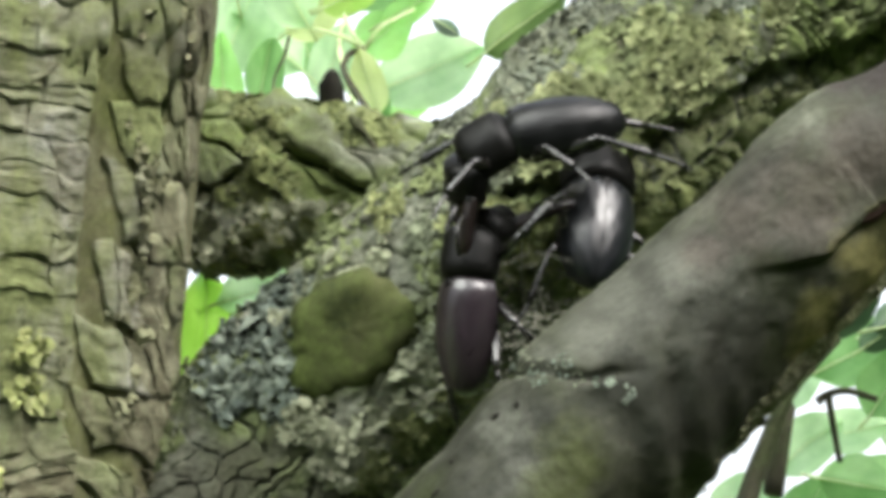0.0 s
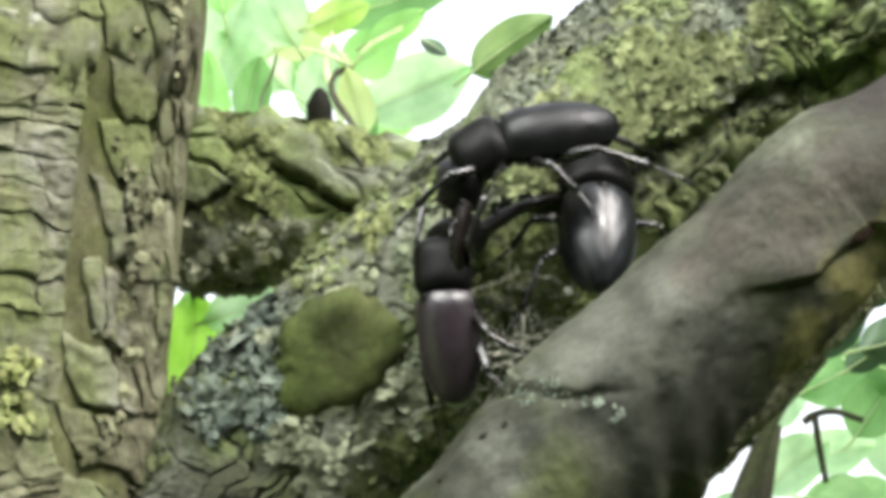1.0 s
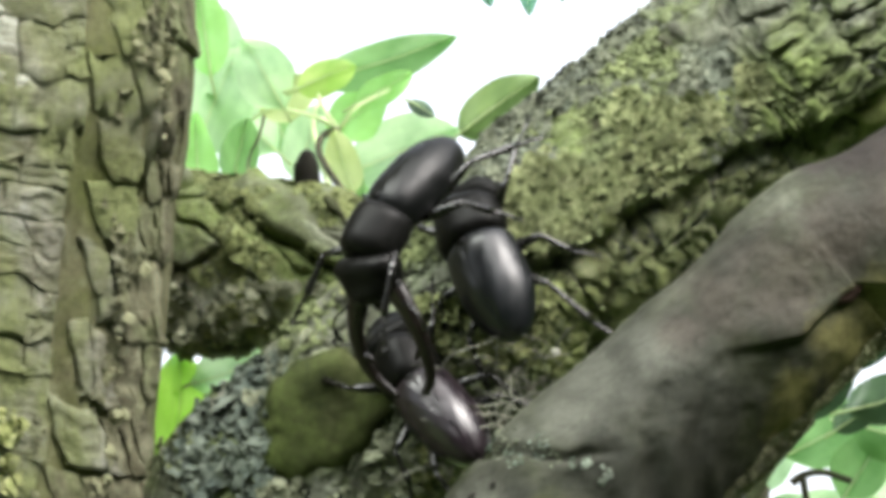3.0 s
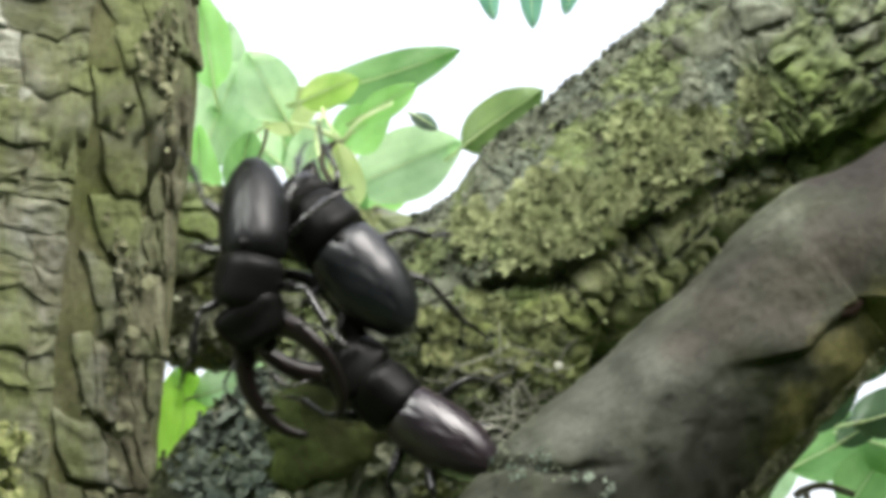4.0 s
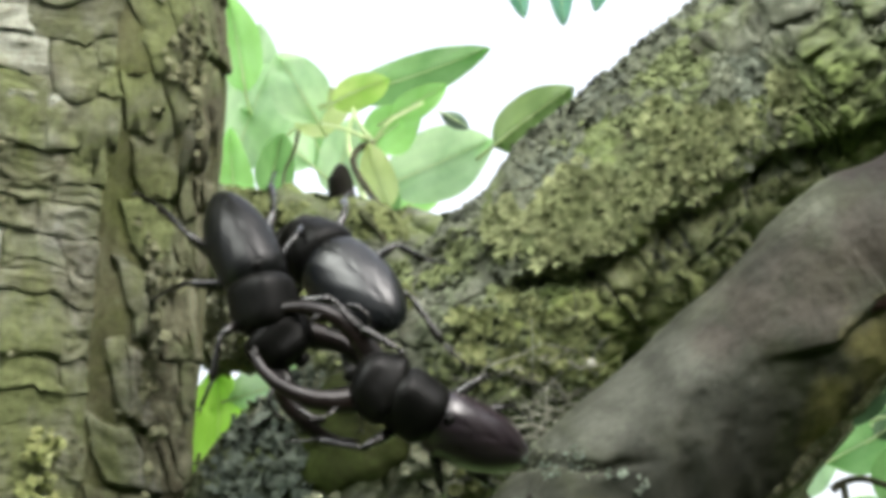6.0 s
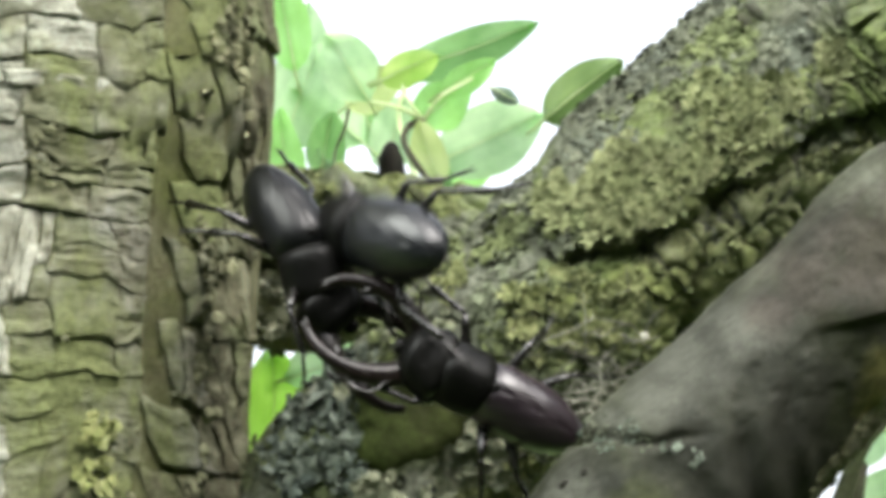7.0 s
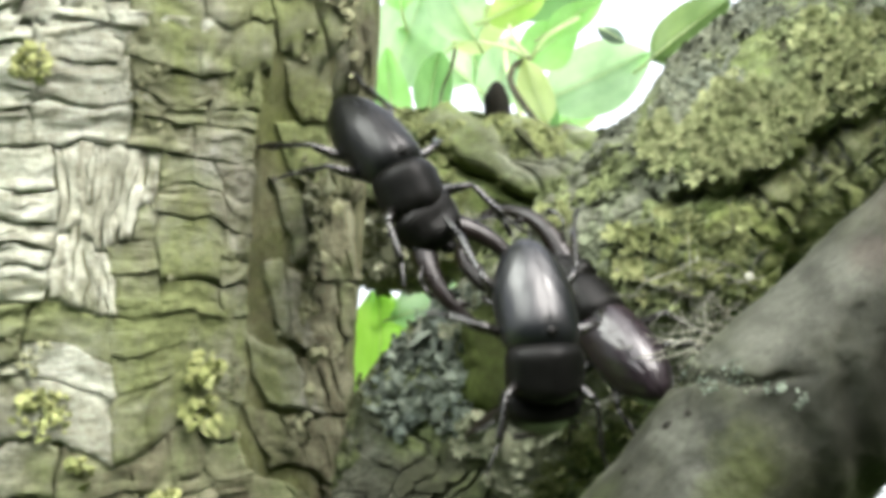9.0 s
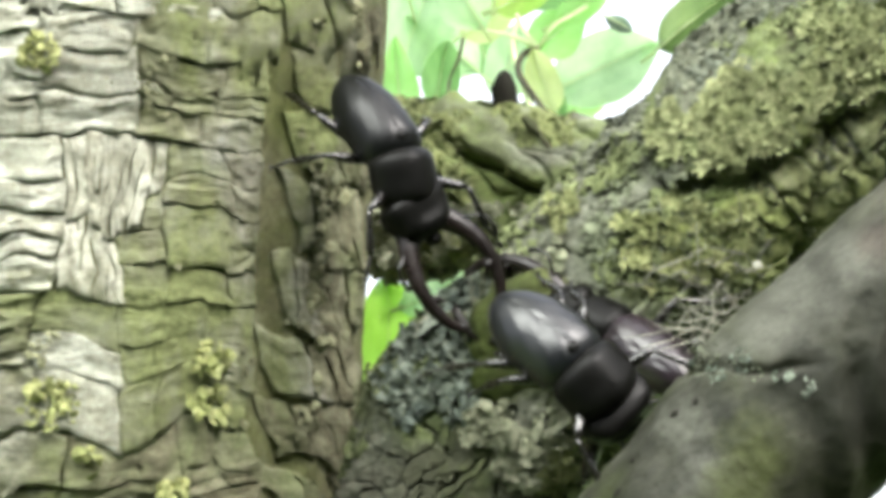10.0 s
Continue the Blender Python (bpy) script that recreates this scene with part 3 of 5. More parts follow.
def blade(line, wide, thick, flat, sides=10):
    """A flattened horn along a smooth line: half widths and half thicknesses along it, flat: the direction across its flat side."""
    line, flat = [Vector(p) for p in line], Vector(flat).normalized()
    verts, faces, n = [], [], len(line)
    for i, p in enumerate(line):
        d = (line[min(i + 1, n - 1)] - line[max(i - 1, 0)]).normalized()
        x = d.cross(flat).normalized()
        for k in range(sides):
            g = 2 * math.pi * k / sides
            verts.append(p + x * (wide[i] * math.cos(g)) + flat * (thick[i] * math.sin(g)))
    faces = [(i * sides + k, i * sides + (k + 1) % sides, (i + 1) * sides + (k + 1) % sides, (i + 1) * sides + k) for i in range(n - 1) for k in range(sides)]
    return verts, faces + [tuple(range(sides))[::-1], tuple(range((n - 1) * sides, n * sides))]


def beetle(shell_mat, label, broad=1.0):
    """A male stag beetle that looks along y with its back up (z). Its base is the waist between neck shield and wing cases."""
    root = tagged(new("stag_beetle"), label, "beetle", "fighting stag beetles")
    for side in (-1, 1):
        v, f, nu, nv = [], [], 28, 14
        for i in range(nu + 1):
            s = i / nu
            prof = (1 - abs(2 * s - 1) ** (1.55 if s < 0.5 else 4.5)) ** 0.5
            shoulder = 1 + 0.05 * math.exp(-((s - 0.88) / 0.08) ** 2)
            for j in range(nv + 1):
                g = -0.22 + (math.pi / 2 + 0.22) * (j / nv) ** 0.9
                seam = 0.0002 * max(0.0, 1 - (nv - j) / 1.6)
                dent = 0.00012 * math.sin(s * 23 + j * 1.7) * math.sin(g)
                v.append((side * max(0.00008, 0.0108 * broad * prof * shoulder * math.cos(g)), 0.0365 * (s - 1) + 0.0025, 0.0102 * prof ** 0.8 * math.sin(g) - seam + dent))
        for i in range(nu):
            for j in range(nv):
                q = i * (nv + 1) + j
                f.append((q, q + 1, q + nv + 2, q + nv + 1))
        part("wing_case", mesh_of("wing_case", v, f, shell_mat), root)
    # the belly in overlapping rings
    v, f = [], []
    for i in range(31):
        s = i / 30
        prof = max(0.0, 1 - abs(2 * s - 1) ** (2.0 if s < 0.5 else 4)) ** 0.5
        step_in = 0.93 + 0.07 * ((s * 6) % 1.0)
        for j in range(20):
            g = 2 * math.pi * j / 20
            v.append((0.0097 * broad * prof * step_in * math.cos(g), 0.0325 * (s - 1), (0.0068 if math.sin(g) < 0 else 0.006) * prof * step_in * math.sin(g) - 0.0008))
    f = [(i * 20 + j, i * 20 + (j + 1) % 20, (i + 1) * 20 + (j + 1) % 20, (i + 1) * 20 + j) for i in range(30) for j in range(20)]
    part("abdomen", mesh_of("abdomen", v, f, M_HEAD), root)
    v, f = dome(0.0045, 0.0056, 0.0014, 2, 2, 6, 6, 0.0)
    part("scutellum", mesh_of("scutellum", [(x * 0.8, y - 0.0044, z + 0.0078) for x, y, z in v], f, M_HEAD), root)
    # neck shield: waisted behind and in front, with a sharp rim
    v, f = dome(0.0184, 0.0216 * broad, 0.0102, 5, 5, 26, 22, -0.5)
    part("neck_shield", mesh_of("neck_shield", [(x * (1 - 0.12 * (max(0.0, y - 0.0095) / 0.007) ** 2), y - 0.0034, z * (1 + 0.05 * math.cos(x * 500))) for x, y, z in v], f, M_HEAD), root)
    # head: broad, flat, with raised corners behind the eyes
    v, f = dome(0.0152, 0.0230 * broad, 0.0086, 4, 6, 22, 22, -0.5)
    v = [(x * (1 - 0.2 * max(0.0, (y - 0.006) / 0.0072)), y + 0.0096, z + (0.0014 * math.exp(-((abs(x) - 0.0085) / 0.0024) ** 2 - ((y - 0.0035) / 0.003) ** 2) if z > 0 else 0) - (0.0012 * math.exp(-(x / 0.004) ** 2 - ((y - 0.009) / 0.003) ** 2) if z > 0 else 0)) for x, y, z in v]
    head = part("head", mesh_of("head", v, f, M_HEAD), root)
    v, f = dome(0.004, 0.0052, 0.0016, 2, 2, 8, 10, -0.5)
    part("upper_lip", mesh_of("upper_lip", [(x, y + 0.0232, z + 0.0005) for x, y, z in v], f, M_HEAD), head)
    for side in (-1, 1):
        line = [(side * x, y, z) for x, y, z in ((0.0058, 0.0205, 0), (0.0094, 0.0262, 0.0006), (0.0118, 0.0330, 0.0008), (0.0120, 0.0405, 0.0002), (0.0098, 0.0475, -0.0012), (0.0056, 0.0522, -0.0026))]
        ks = np.linspace(0, 1, 20)
        v, f = blade(spline(line, ks), [0.0040 - 0.0028 * k ** 0.8 for k in ks], [0.0026 - 0.0018 * k for k in ks], (0, 0.05, 1))
        jaw = part("mandible", mesh_of("mandible", v, f, M_JAW), root)
        for at, reach, size in ((0.55, 0.0046, 0.0017), (0.9, 0.0034, 0.001)):
            p = Vector(spline(line, [at])[0])
            v, f = blade([p, p + Vector((-side * reach * 0.55, reach * 0.3, 0)), p + Vector((-side * reach, reach * 0.75, 0))], [size, size * 0.75, size * 0.15], [size * 0.8, size * 0.6, size * 0.15], (0, 0, 1), 8)
            part("tooth", mesh_of("tooth", v, f, M_JAW), jaw)
        line = [(side * 0.0078, 0.0225, 0), (side * 0.012, 0.0252, 0.003), (side * 0.0158, 0.0275, 0.004), (side * 0.0168, 0.0312, 0.0035), (side * 0.0160, 0.0345, 0.0025)]
        v, f = loop_tube(spline(line, np.linspace(0, 1, 14)), [0.0004] * 9 + [0.0005, 0.0009, 0.0007, 0.0009, 0.0004], 6)
        part("antenna", mesh_of("antenna", v, f, M_LEG), root)
        v, f = dome(0.0028, 0.0026, 0.0016, 2, 2, 8, 10, -0.5)
        part("eye", mesh_of("eye", [(x + side * 0.0094 * broad, y + 0.0185, z + 0.0006) for x, y, z in v], f, M_BLACK), head)
        for y0, spread, reach in ((0.006, 40, 1.0), (-0.006, -22, 1.05), (-0.014, -52, 1.1)):
            g = radians(spread)
            ux, uy = math.cos(g) * side, math.sin(g)
            hip = Vector((side * 0.006, y0, -0.004))
            knee = hip + Vector((ux * 0.0125, uy * 0.0125, 0.003)) * reach
            foot = knee + Vector((ux * 0.004, uy * 0.0165, -0.0065)) * reach
            toe = foot + Vector((ux * 0.005, uy * 0.0095, -0.003)) * reach
            v, f = loop_tube([(0, 0, 0)] + [tuple((knee - hip) * k) for k in (0.15, 0.4, 0.75, 1.0)], [0.0011, 0.0015, 0.0017, 0.0013, 0.0008], 8)
            leg = part("leg", mesh_of("leg", v, f, M_LEG), root, m=Matrix.Translation(hip))
            v, f = loop_tube([tuple(knee - hip + (foot - knee) * k) for k in (0, 0.1, 0.45, 0.85, 1.0)], [0.0006, 0.0008, 0.0009, 0.0013, 0.0009], 8)
            shin = foot - knee
            for k in (0.4, 0.62, 0.84):  # spurs
                p = knee - hip + shin * k
                w, g2 = loop_tube([p, p + shin.normalized() * 0.0014 + Vector((ux * 0.0014, 0, -0.0008))], [0.0005, 0.0001], 5)
                f, v = f + [tuple(q + len(v) for q in h) for h in g2], list(v) + list(w)
            part("tibia", mesh_of("tibia", v, f, M_LEG), leg)
            beads = [k / 10 for k in range(11)]
            v, f = loop_tube([tuple(foot - hip + (toe - foot) * k - Vector((0, 0, 0.0014 * k * k))) for k in beads], [0.0004 if i % 2 else 0.00068 for i in range(10)] + [0.0002], 6)
            for turn in (-1, 1):  # claws
                p = toe - hip - Vector((0, 0, 0.0014))
                w, g2 = loop_tube([p, p + Vector((ux * 0.0008 + turn * uy * 0.0008, uy * 0.0008 - turn * ux * 0.0008, 0)), p + Vector((ux * 0.0014 + turn * uy * 0.0008, uy * 0.0014 - turn * ux * 0.0008, -0.0012))], [0.0003, 0.00025, 0.0001], 5)
                f, v = f + [tuple(q + len(v) for q in h) for h in g2], list(v) + list(w)
            part("tarsus", mesh_of("tarsus", v, f, M_LEG), leg)
    return root


beetle_low = beetle(M_BROWN, "dark red-brown stag beetle clinging in the fork", 0.9)
beetle_high = beetle(M_BLACK, "glossy black stag beetle that wrestles the others", 0.92)
beetle_fall = beetle(M_POLISHED, "glossy black stag beetle that is thrown over", 1.06)


def grip(tail, head, y, roll=0.0, rise=0.0):
    """A beetle's pose: its tail and brow in the plane (x, z), its depth, the turn of its back away from the camera, and how far its head comes nearer."""
    t, h = Vector((tail[0], y, tail[1])), Vector((head[0], y - rise, head[1]))
    fwd = (h - t).normalized()
    up = Vector((0, -1, 0))
    up = (up - fwd * up.dot(fwd)).normalized()
    up = Matrix.Rotation(radians(roll), 3, fwd) @ up
    right = fwd.cross(up)
    m = Matrix((right, fwd, up)).transposed().to_4x4()
    m.translation = t + fwd * 0.034
    return UPWARD @ m


# ---- leaves ----
def leaf(twig, length, width, material, at, turn, lean=0.0, curl=0.3, fold=0.22, seed=0):
    """A pointed oval leaf with a folded midrib, its middle at the place; turn: from upright, clockwise as the camera sees it."""
    rng = np.random.default_rng(seed)
    verts, faces, nu, nv = [], [], 16, 10
    wob = rng.uniform(-1, 1, 4)
    for i in range(nu + 1):
        s = i / nu
        half = width / 2 * (math.sin(math.pi * s ** 0.85) ** 0.7) * (1 - 0.12 * s)
        for j in range(nv + 1):
            e = j / nv * 2 - 1
            x = half * e * (1 + 0.05 * math.sin(9 * s + wob[0] * 6)) + 0.08 * width * wob[2] * math.sin(3 * s)
            verts.append((x, (abs(e) * fold - curl * (s - 0.5) ** 2 * 2) * width + 0.05 * width * math.sin(7 * s + e * 2 + wob[1] * 6), length * (s - 0.5)))
    for i in range(nu):
        for j in range(nv):
            q = i * (nv + 1) + j
            faces.append((q, q + 1, q + nv + 2, q + nv + 1))
    m = Matrix.Translation(at) @ Matrix.Rotation(radians(turn), 4, "Y") @ Matrix.Rotation(radians(lean), 4, "X")
    blade = part("leaf", mesh_of("leaf", verts, faces, material), twig, m=m)
    rib = [(0.08 * width * wob[2] * math.sin(3 * s) , (-curl * (s - 0.5) ** 2 * 2) * width - 0.0002 + 0.05 * width * math.sin(7 * s + wob[1] * 6), length * (s - 0.5)) for s in np.linspace(0, 0.95, 9)]
    v, f = loop_tube([(0, 0.002, -length * 0.5 - length * 0.22), (0, 0.001, -length * 0.5 - length * 0.1)] + rib, [0.0006] * 3 + [0.0004, 0.00035, 0.0003, 0.0003, 0.0002, 0.0002, 0.0001, 0.0001], 6)
    part("leaf_stalk", mesh_of("leaf_stalk", v, f, M_STALK), blade)
    return blade


def twig(line, r0, r1, label, material=None):
    pts = spline(line, np.linspace(0, 1, 16))
    v, f = loop_tube(pts, [r0 + (r1 - r0) * k / 15 for k in range(16)], 8)
    return tagged(new("leafy_twig", mesh_of("leafy_twig", v, f, material or M_TWIG)), label, "twig")


twig_mid = twig([(-0.0276, 0.950, 1.6271), (-0.0328, 1.020, 1.6538), (-0.0405, 1.090, 1.6817), (-0.0326, 1.120, 1.7043)], 0.0016, 0.0008, "twig with pale backlit fruit tree leaves behind the fork", M_STALK)
for k, (length, width, material, at, turn, lean) in enumerate((
    (0.0622, 0.0188, M_LEAF, (-0.0131, 1.08, 1.7045), 74, 20),
    (0.0261, 0.0152, M_GOLD, (-0.0352, 1.075, 1.6967), 70, 20),
    (0.0339, 0.0260, M_PALE, (-0.0616, 1.12, 1.7023), -30, 25),
    (0.0400, 0.0200, M_FRESH, (-0.0841, 1.1, 1.7184), -8, 20),
    (0.0499, 0.0348, M_PALE, (-0.0814, 1.15, 1.6934), 25, 20),
    (0.0396, 0.0158, M_FRESH, (-0.0826, 1.06, 1.6632), -3, 15),
    (0.0273, 0.0139, M_STRAW, (-0.0270, 1.04, 1.6623), -18, 25),
    (0.0478, 0.0311, M_PALE, (-0.0056, 1.1, 1.6703), 68, 15),
    (0.0308, 0.0211, M_FRESH, (-0.0243, 1.09, 1.6847), 55, 25),
    (0.0385, 0.0206, M_DULL, (0.0311, 1.06, 1.6849), 55, 10),
    (0.0250, 0.0062, M_OLD, (0.0010, 1.03, 1.6817), 128, 60),
    (0.0317, 0.0172, M_LEAF, (-0.0709, 1.12, 1.6706), 15, 30),
    (0.0308, 0.0192, M_STRAW, (-0.0526, 1.13, 1.6941), 60, 30),
    (0.0398, 0.0269, M_PALE, (-0.0727, 1.16, 1.6860), -50, 20),
    (0.0355, 0.0236, M_PALE, (-0.0461, 1.17, 1.6784), 20, 20),
    (0.0281, 0.0125, M_FRESH, (-0.0130, 1.07, 1.6923), 62, 25),
    (0.0361, 0.0228, M_LEAF, (-0.0590, 1.19, 1.6882), -20, 30),
    (0.0412, 0.0242, M_PALE, (-0.0849, 1.2, 1.7182), 10, 20),
    (0.0262, 0.0131, M_LEAF, (-0.0285, 1.08, 1.6494), 40, 30),
    (0.0294, 0.0113, M_FRESH, (-0.0136, 1.12, 1.6568), 65, 30),
)):
    leaf(twig_mid, length, width, material, at, turn, lean, seed=1216 + k)
for line, r, material in (
    ([(-0.0293, 1.05, 1.6752), (-0.0383, 1.05, 1.6799), (-0.0493, 1.06, 1.6833)], 0.0011, M_STALK),
    ([(-0.0293, 1.05, 1.6752), (-0.0234, 1.05, 1.6831), (-0.0107, 1.06, 1.6910)], 0.0009, M_STALK),
    ([(-0.0293, 1.05, 1.6752), (-0.0340, 1.05, 1.6810), (-0.0375, 1.06, 1.6893)], 0.0009, M_STALK),
    ([(-0.0293, 1.05, 1.6752), (-0.0351, 1.05, 1.6731), (-0.0369, 1.04, 1.6665), (-0.0310, 1.02, 1.6559), (-0.0201, 0.99, 1.6409)], 0.0016, M_TWIG),
    ([(-0.0583, 1.06, 1.6807), (-0.0595, 1.05, 1.6725), (-0.0627, 1.04, 1.6634), (-0.0607, 1.0, 1.6519)], 0.0008, M_TWIG),
):
    v, f = loop_tube(spline(line, np.linspace(0, 1, 10)), [r * (1 - 0.04 * k) for k in range(10)], 7)
    part("leaf_stem", mesh_of("leaf_stem", v, f, material), twig_mid)
twig_top = twig([(0.0920, 1.150, 1.7791), (0.0645, 1.200, 1.7772), (0.0281, 1.200, 1.7712)], 0.0015, 0.0008, "twig with dark pointed leaves hanging from above")
for k, (length, width, material, at, turn, lean) in enumerate((
    (0.0291, 0.0121, M_TEAL, (0.0293, 1.2, 1.7530), 170, 0),
    (0.0339, 0.0121, M_TEAL, (0.0487, 1.2, 1.7518), 180, 0),
    (0.0267, 0.0109, M_TEAL, (0.0645, 1.2, 1.7542), 190, 0),
)):
    leaf(twig_top, length, width, material, at, turn, lean, seed=1703 + k)
twig_low = twig([(-0.0571, 0.930, 1.5927), (-0.0687, 0.960, 1.5944), (-0.0800, 0.980, 1.5962), (-0.0859, 0.980, 1.5883)], 0.0014, 0.0008, "twig with a bright lime-green leaf behind the fork")
for k, (length, width, material, at, turn, lean) in enumerate((
    (0.0535, 0.0327, M_LIME, (-0.0863, 0.98, 1.5665), 8, 10),
    (0.0340, 0.0200, M_PALE, (-0.0640, 0.975, 1.5870), 68, 10),
)):
    leaf(twig_low, length, width, material, at, turn, lean, seed=2164 + k)
twig_right = twig([(0.0969, 0.930, 1.5025), (0.1048, 0.950, 1.5196), (0.1117, 0.960, 1.5343), (0.1207, 0.970, 1.5512), (0.1406, 1.000, 1.5679)], 0.0042, 0.002, "brown twig with green leaves below the smooth limb")
for k, (length, width, material, at, turn, lean) in enumerate((
    (0.0400, 0.0289, M_LEAF, (0.1613, 1.1, 1.5602), 60, 20),
    (0.0327, 0.0240, M_LEAF, (0.1726, 1.08, 1.5479), 30, 20),
    (0.0289, 0.0244, M_PALE, (0.1169, 1.1, 1.5002), 30, 20),
    (0.0339, 0.0249, M_LEAF, (0.1303, 1.12, 1.4894), 60, 20),
    (0.0356, 0.0244, M_PALE, (0.1436, 1.1, 1.5224), 50, 20),
    (0.0362, 0.0226, M_LEAF, (0.1756, 1.12, 1.5052), 100, 25),
    (0.0289, 0.0222, M_LEAF, (0.1458, 1.1, 1.4980), 20, 20),
    (0.0441, 0.0302, M_PALE, (0.1965, 1.15, 1.5259), 120, 20),
    (0.0345, 0.0207, M_PALE, (0.1649, 1.14, 1.5265), 80, 20),
    (0.0272, 0.0181, M_PALE, (0.1439, 1.12, 1.5459), 40, 20),
    (0.0297, 0.0212, M_OLD, (0.1752, 1.05, 1.5748), 70, 20),
    (0.0214, 0.0128, M_OLD, (0.1662, 1.06, 1.5681), 50, 20),
    (0.0389, 0.0259, M_LEAF, (0.1850, 1.07, 1.5613), 100, 20),
    (0.0384, 0.0192, M_OLD, (0.1605, 1.0, 1.5948), 70, 20),
    (0.0247, 0.0124, M_OLD, (0.1501, 1.02, 1.5752), 50, 20),
)):
    leaf(twig_right, length, width, material, at, turn, lean, seed=3324 + k)
twig_fork = twig([(0.1338, 1.0, 1.5453), (0.1378, 1.0, 1.5481), (0.1449, 1.0, 1.5493), (0.1552, 1.0, 1.5461)], 0.0016, 0.0012, "small dark dead twig among the leaves")
v, f = loop_tube(spline([(0.1378, 1.0, 1.5477), (0.1395, 1.0, 1.5368), (0.1419, 1.0, 1.5239)], np.linspace(0, 1, 9)), [0.0014 - 0.00004 * k for k in range(9)], 8)
part("side_twig", mesh_of("side_twig", v, f, M_TWIG), twig_fork)
v, f = loop_tube(spline([(0.1224, 0.99, 1.5438), (0.1188, 0.98, 1.5340), (0.1145, 0.97, 1.5151)], np.linspace(0, 1, 9)), [0.0026 + 0.00014 * k for k in range(9)], 9)
part("stem", mesh_of("stem", v, f, M_TWIG), twig_fork)
for k, (length, width, material, at, turn, lean) in enumerate((
    (0.0327, 0.0240, M_LEAF, (0.1606, 1.08, 1.5086), 100, 20),
)):
    leaf(twig_fork, length, width, material, at, turn, lean, seed=3758 + k)


# ---- bark plates, lichen and litter on the limbs ----
def tile_bark(limb, parent, zones, style, seed, slant=0.0, wave=1.25, name="bark_plate"):
    """Bark plates from stretches of a limb (arc round it from, to; run along it from, to) that are split over and over in uneven halves.
    style gives for a place (arc, run, random numbers) a plate's largest width and height, thickness, gap and material, or None for bare wood."""
    rng = np.random.default_rng(seed)
    todo, done = list(zones), []
    while todo:
        a0, a1, r0, r1 = todo.pop()
        look_at = style((a0 + a1) / 2, (r0 + r1) / 2, rng)
        wide, tall = look_at[:2] if look_at else (0.016, 0.012)
        over_w, over_h = (a1 - a0) / wide, (r1 - r0) / tall
        if max(over_w, over_h) < rng.uniform(0.75, 1.3):
            if look_at:
                done.append((a0, a1, r0, r1, look_at))
            continue
        cut = rng.uniform(0.32, 0.68)
        if over_w > over_h:
            m = a0 + (a1 - a0) * cut
            todo += [(a0, m, r0, r1), (m, a1, r0, r1)]
        else:
            m = r0 + (r1 - r0) * cut
            todo += [(a0, a1, r0, m), (a0, a1, m, r1)]
    nu, nv = 17, 13
    gu, gv = (q.ravel() for q in np.meshgrid(np.linspace(0, 1, nu), np.linspace(0, 1, nv)))
    idx = np.arange(nu * nv).reshape(nv, nu)
    rim = list(idx[0, :]) + list(idx[1:, -1]) + list(idx[-1, -2::-1]) + list(idx[-2:0:-1, 0])
    radius = float(np.interp((zones[0][2] + zones[0][3]) / 2, limb.run, limb.r))
    for k, (a0, a1, r0, r1, (_, _, thick, gap, material)) in enumerate(done):
        aa, rr = a0 + gap + (a1 - a0 - 2 * gap) * gu, r0 + gap + (r1 - r0 - 2 * gap) * gv
        flat = np.stack([aa, 0 * aa, rr], 1)
        out_u, out_v = np.abs(gu * 2 - 1) ** 6 * np.sign(gu - 0.5), np.abs(gv * 2 - 1) ** 6 * np.sign(gv - 0.5)
        aa = aa + wave * (0.0042 * rough(flat, 48, 2) + 0.0013 * rough(flat + 6, 170, 2) + slant * (rr - r0)) + out_u * 0.0011 * rough(flat + 0.7 * k, 210, 3)
        rr = rr + wave * (0.0042 * rough(flat + 3, 48, 2) + 0.0011 * rough(flat + 9, 170, 2)) + out_v * 0.0011 * rough(flat + 0.9 * k, 210, 3)
        lean, twist = 1.7 * rng.uniform(0, 1) ** 2.2, rng.normal(0, 0.25)
        sheets = rough(flat * (1, 1, 2.2) + 0.31 * k, 150, 3)
        h = thick * (0.55 + lean * (0.5 - gv) + twist * (gu - 0.5) + 0.4 * step(sheets, 0.08, 0.16) - 0.3 * step(-sheets, 0.14, 0.22) + 0.18 * rough(flat * (1, 1, 1.6) + 8, 380, 3))
        h = h - thick * 0.25 * np.maximum(np.abs(gu * 2 - 1), np.abs(gv * 2 - 1)) ** 10
        base, out, _ = limb.surface(np.interp(rr, limb.run, np.arange(len(limb.r))), aa / radius, 0, True)
        top = base + out * np.maximum(h, 0.0001)[:, None]
        verts, n0 = top.tolist() + (base[rim] - out[rim] * 0.003).tolist(), nu * nv
        faces = [(int(idx[i, j]), int(idx[i, j + 1]), int(idx[i + 1, j + 1]), int(idx[i + 1, j])) for i in range(nv - 1) for j in range(nu - 1)]
        walls = [(int(rim[(q + 1) % len(rim)]), int(rim[q]), n0 + q, n0 + (q + 1) % len(rim)) for q in range(len(rim))]
        me = mesh_of(name, verts, faces + walls, material)
        me.polygons.foreach_set("use_smooth", [q < len(faces) for q in range(len(faces) + len(walls))])
        part(name, me, parent)


def run_of(limb, z):
    return float(np.interp(z, limb.p[:, 2], limb.run))


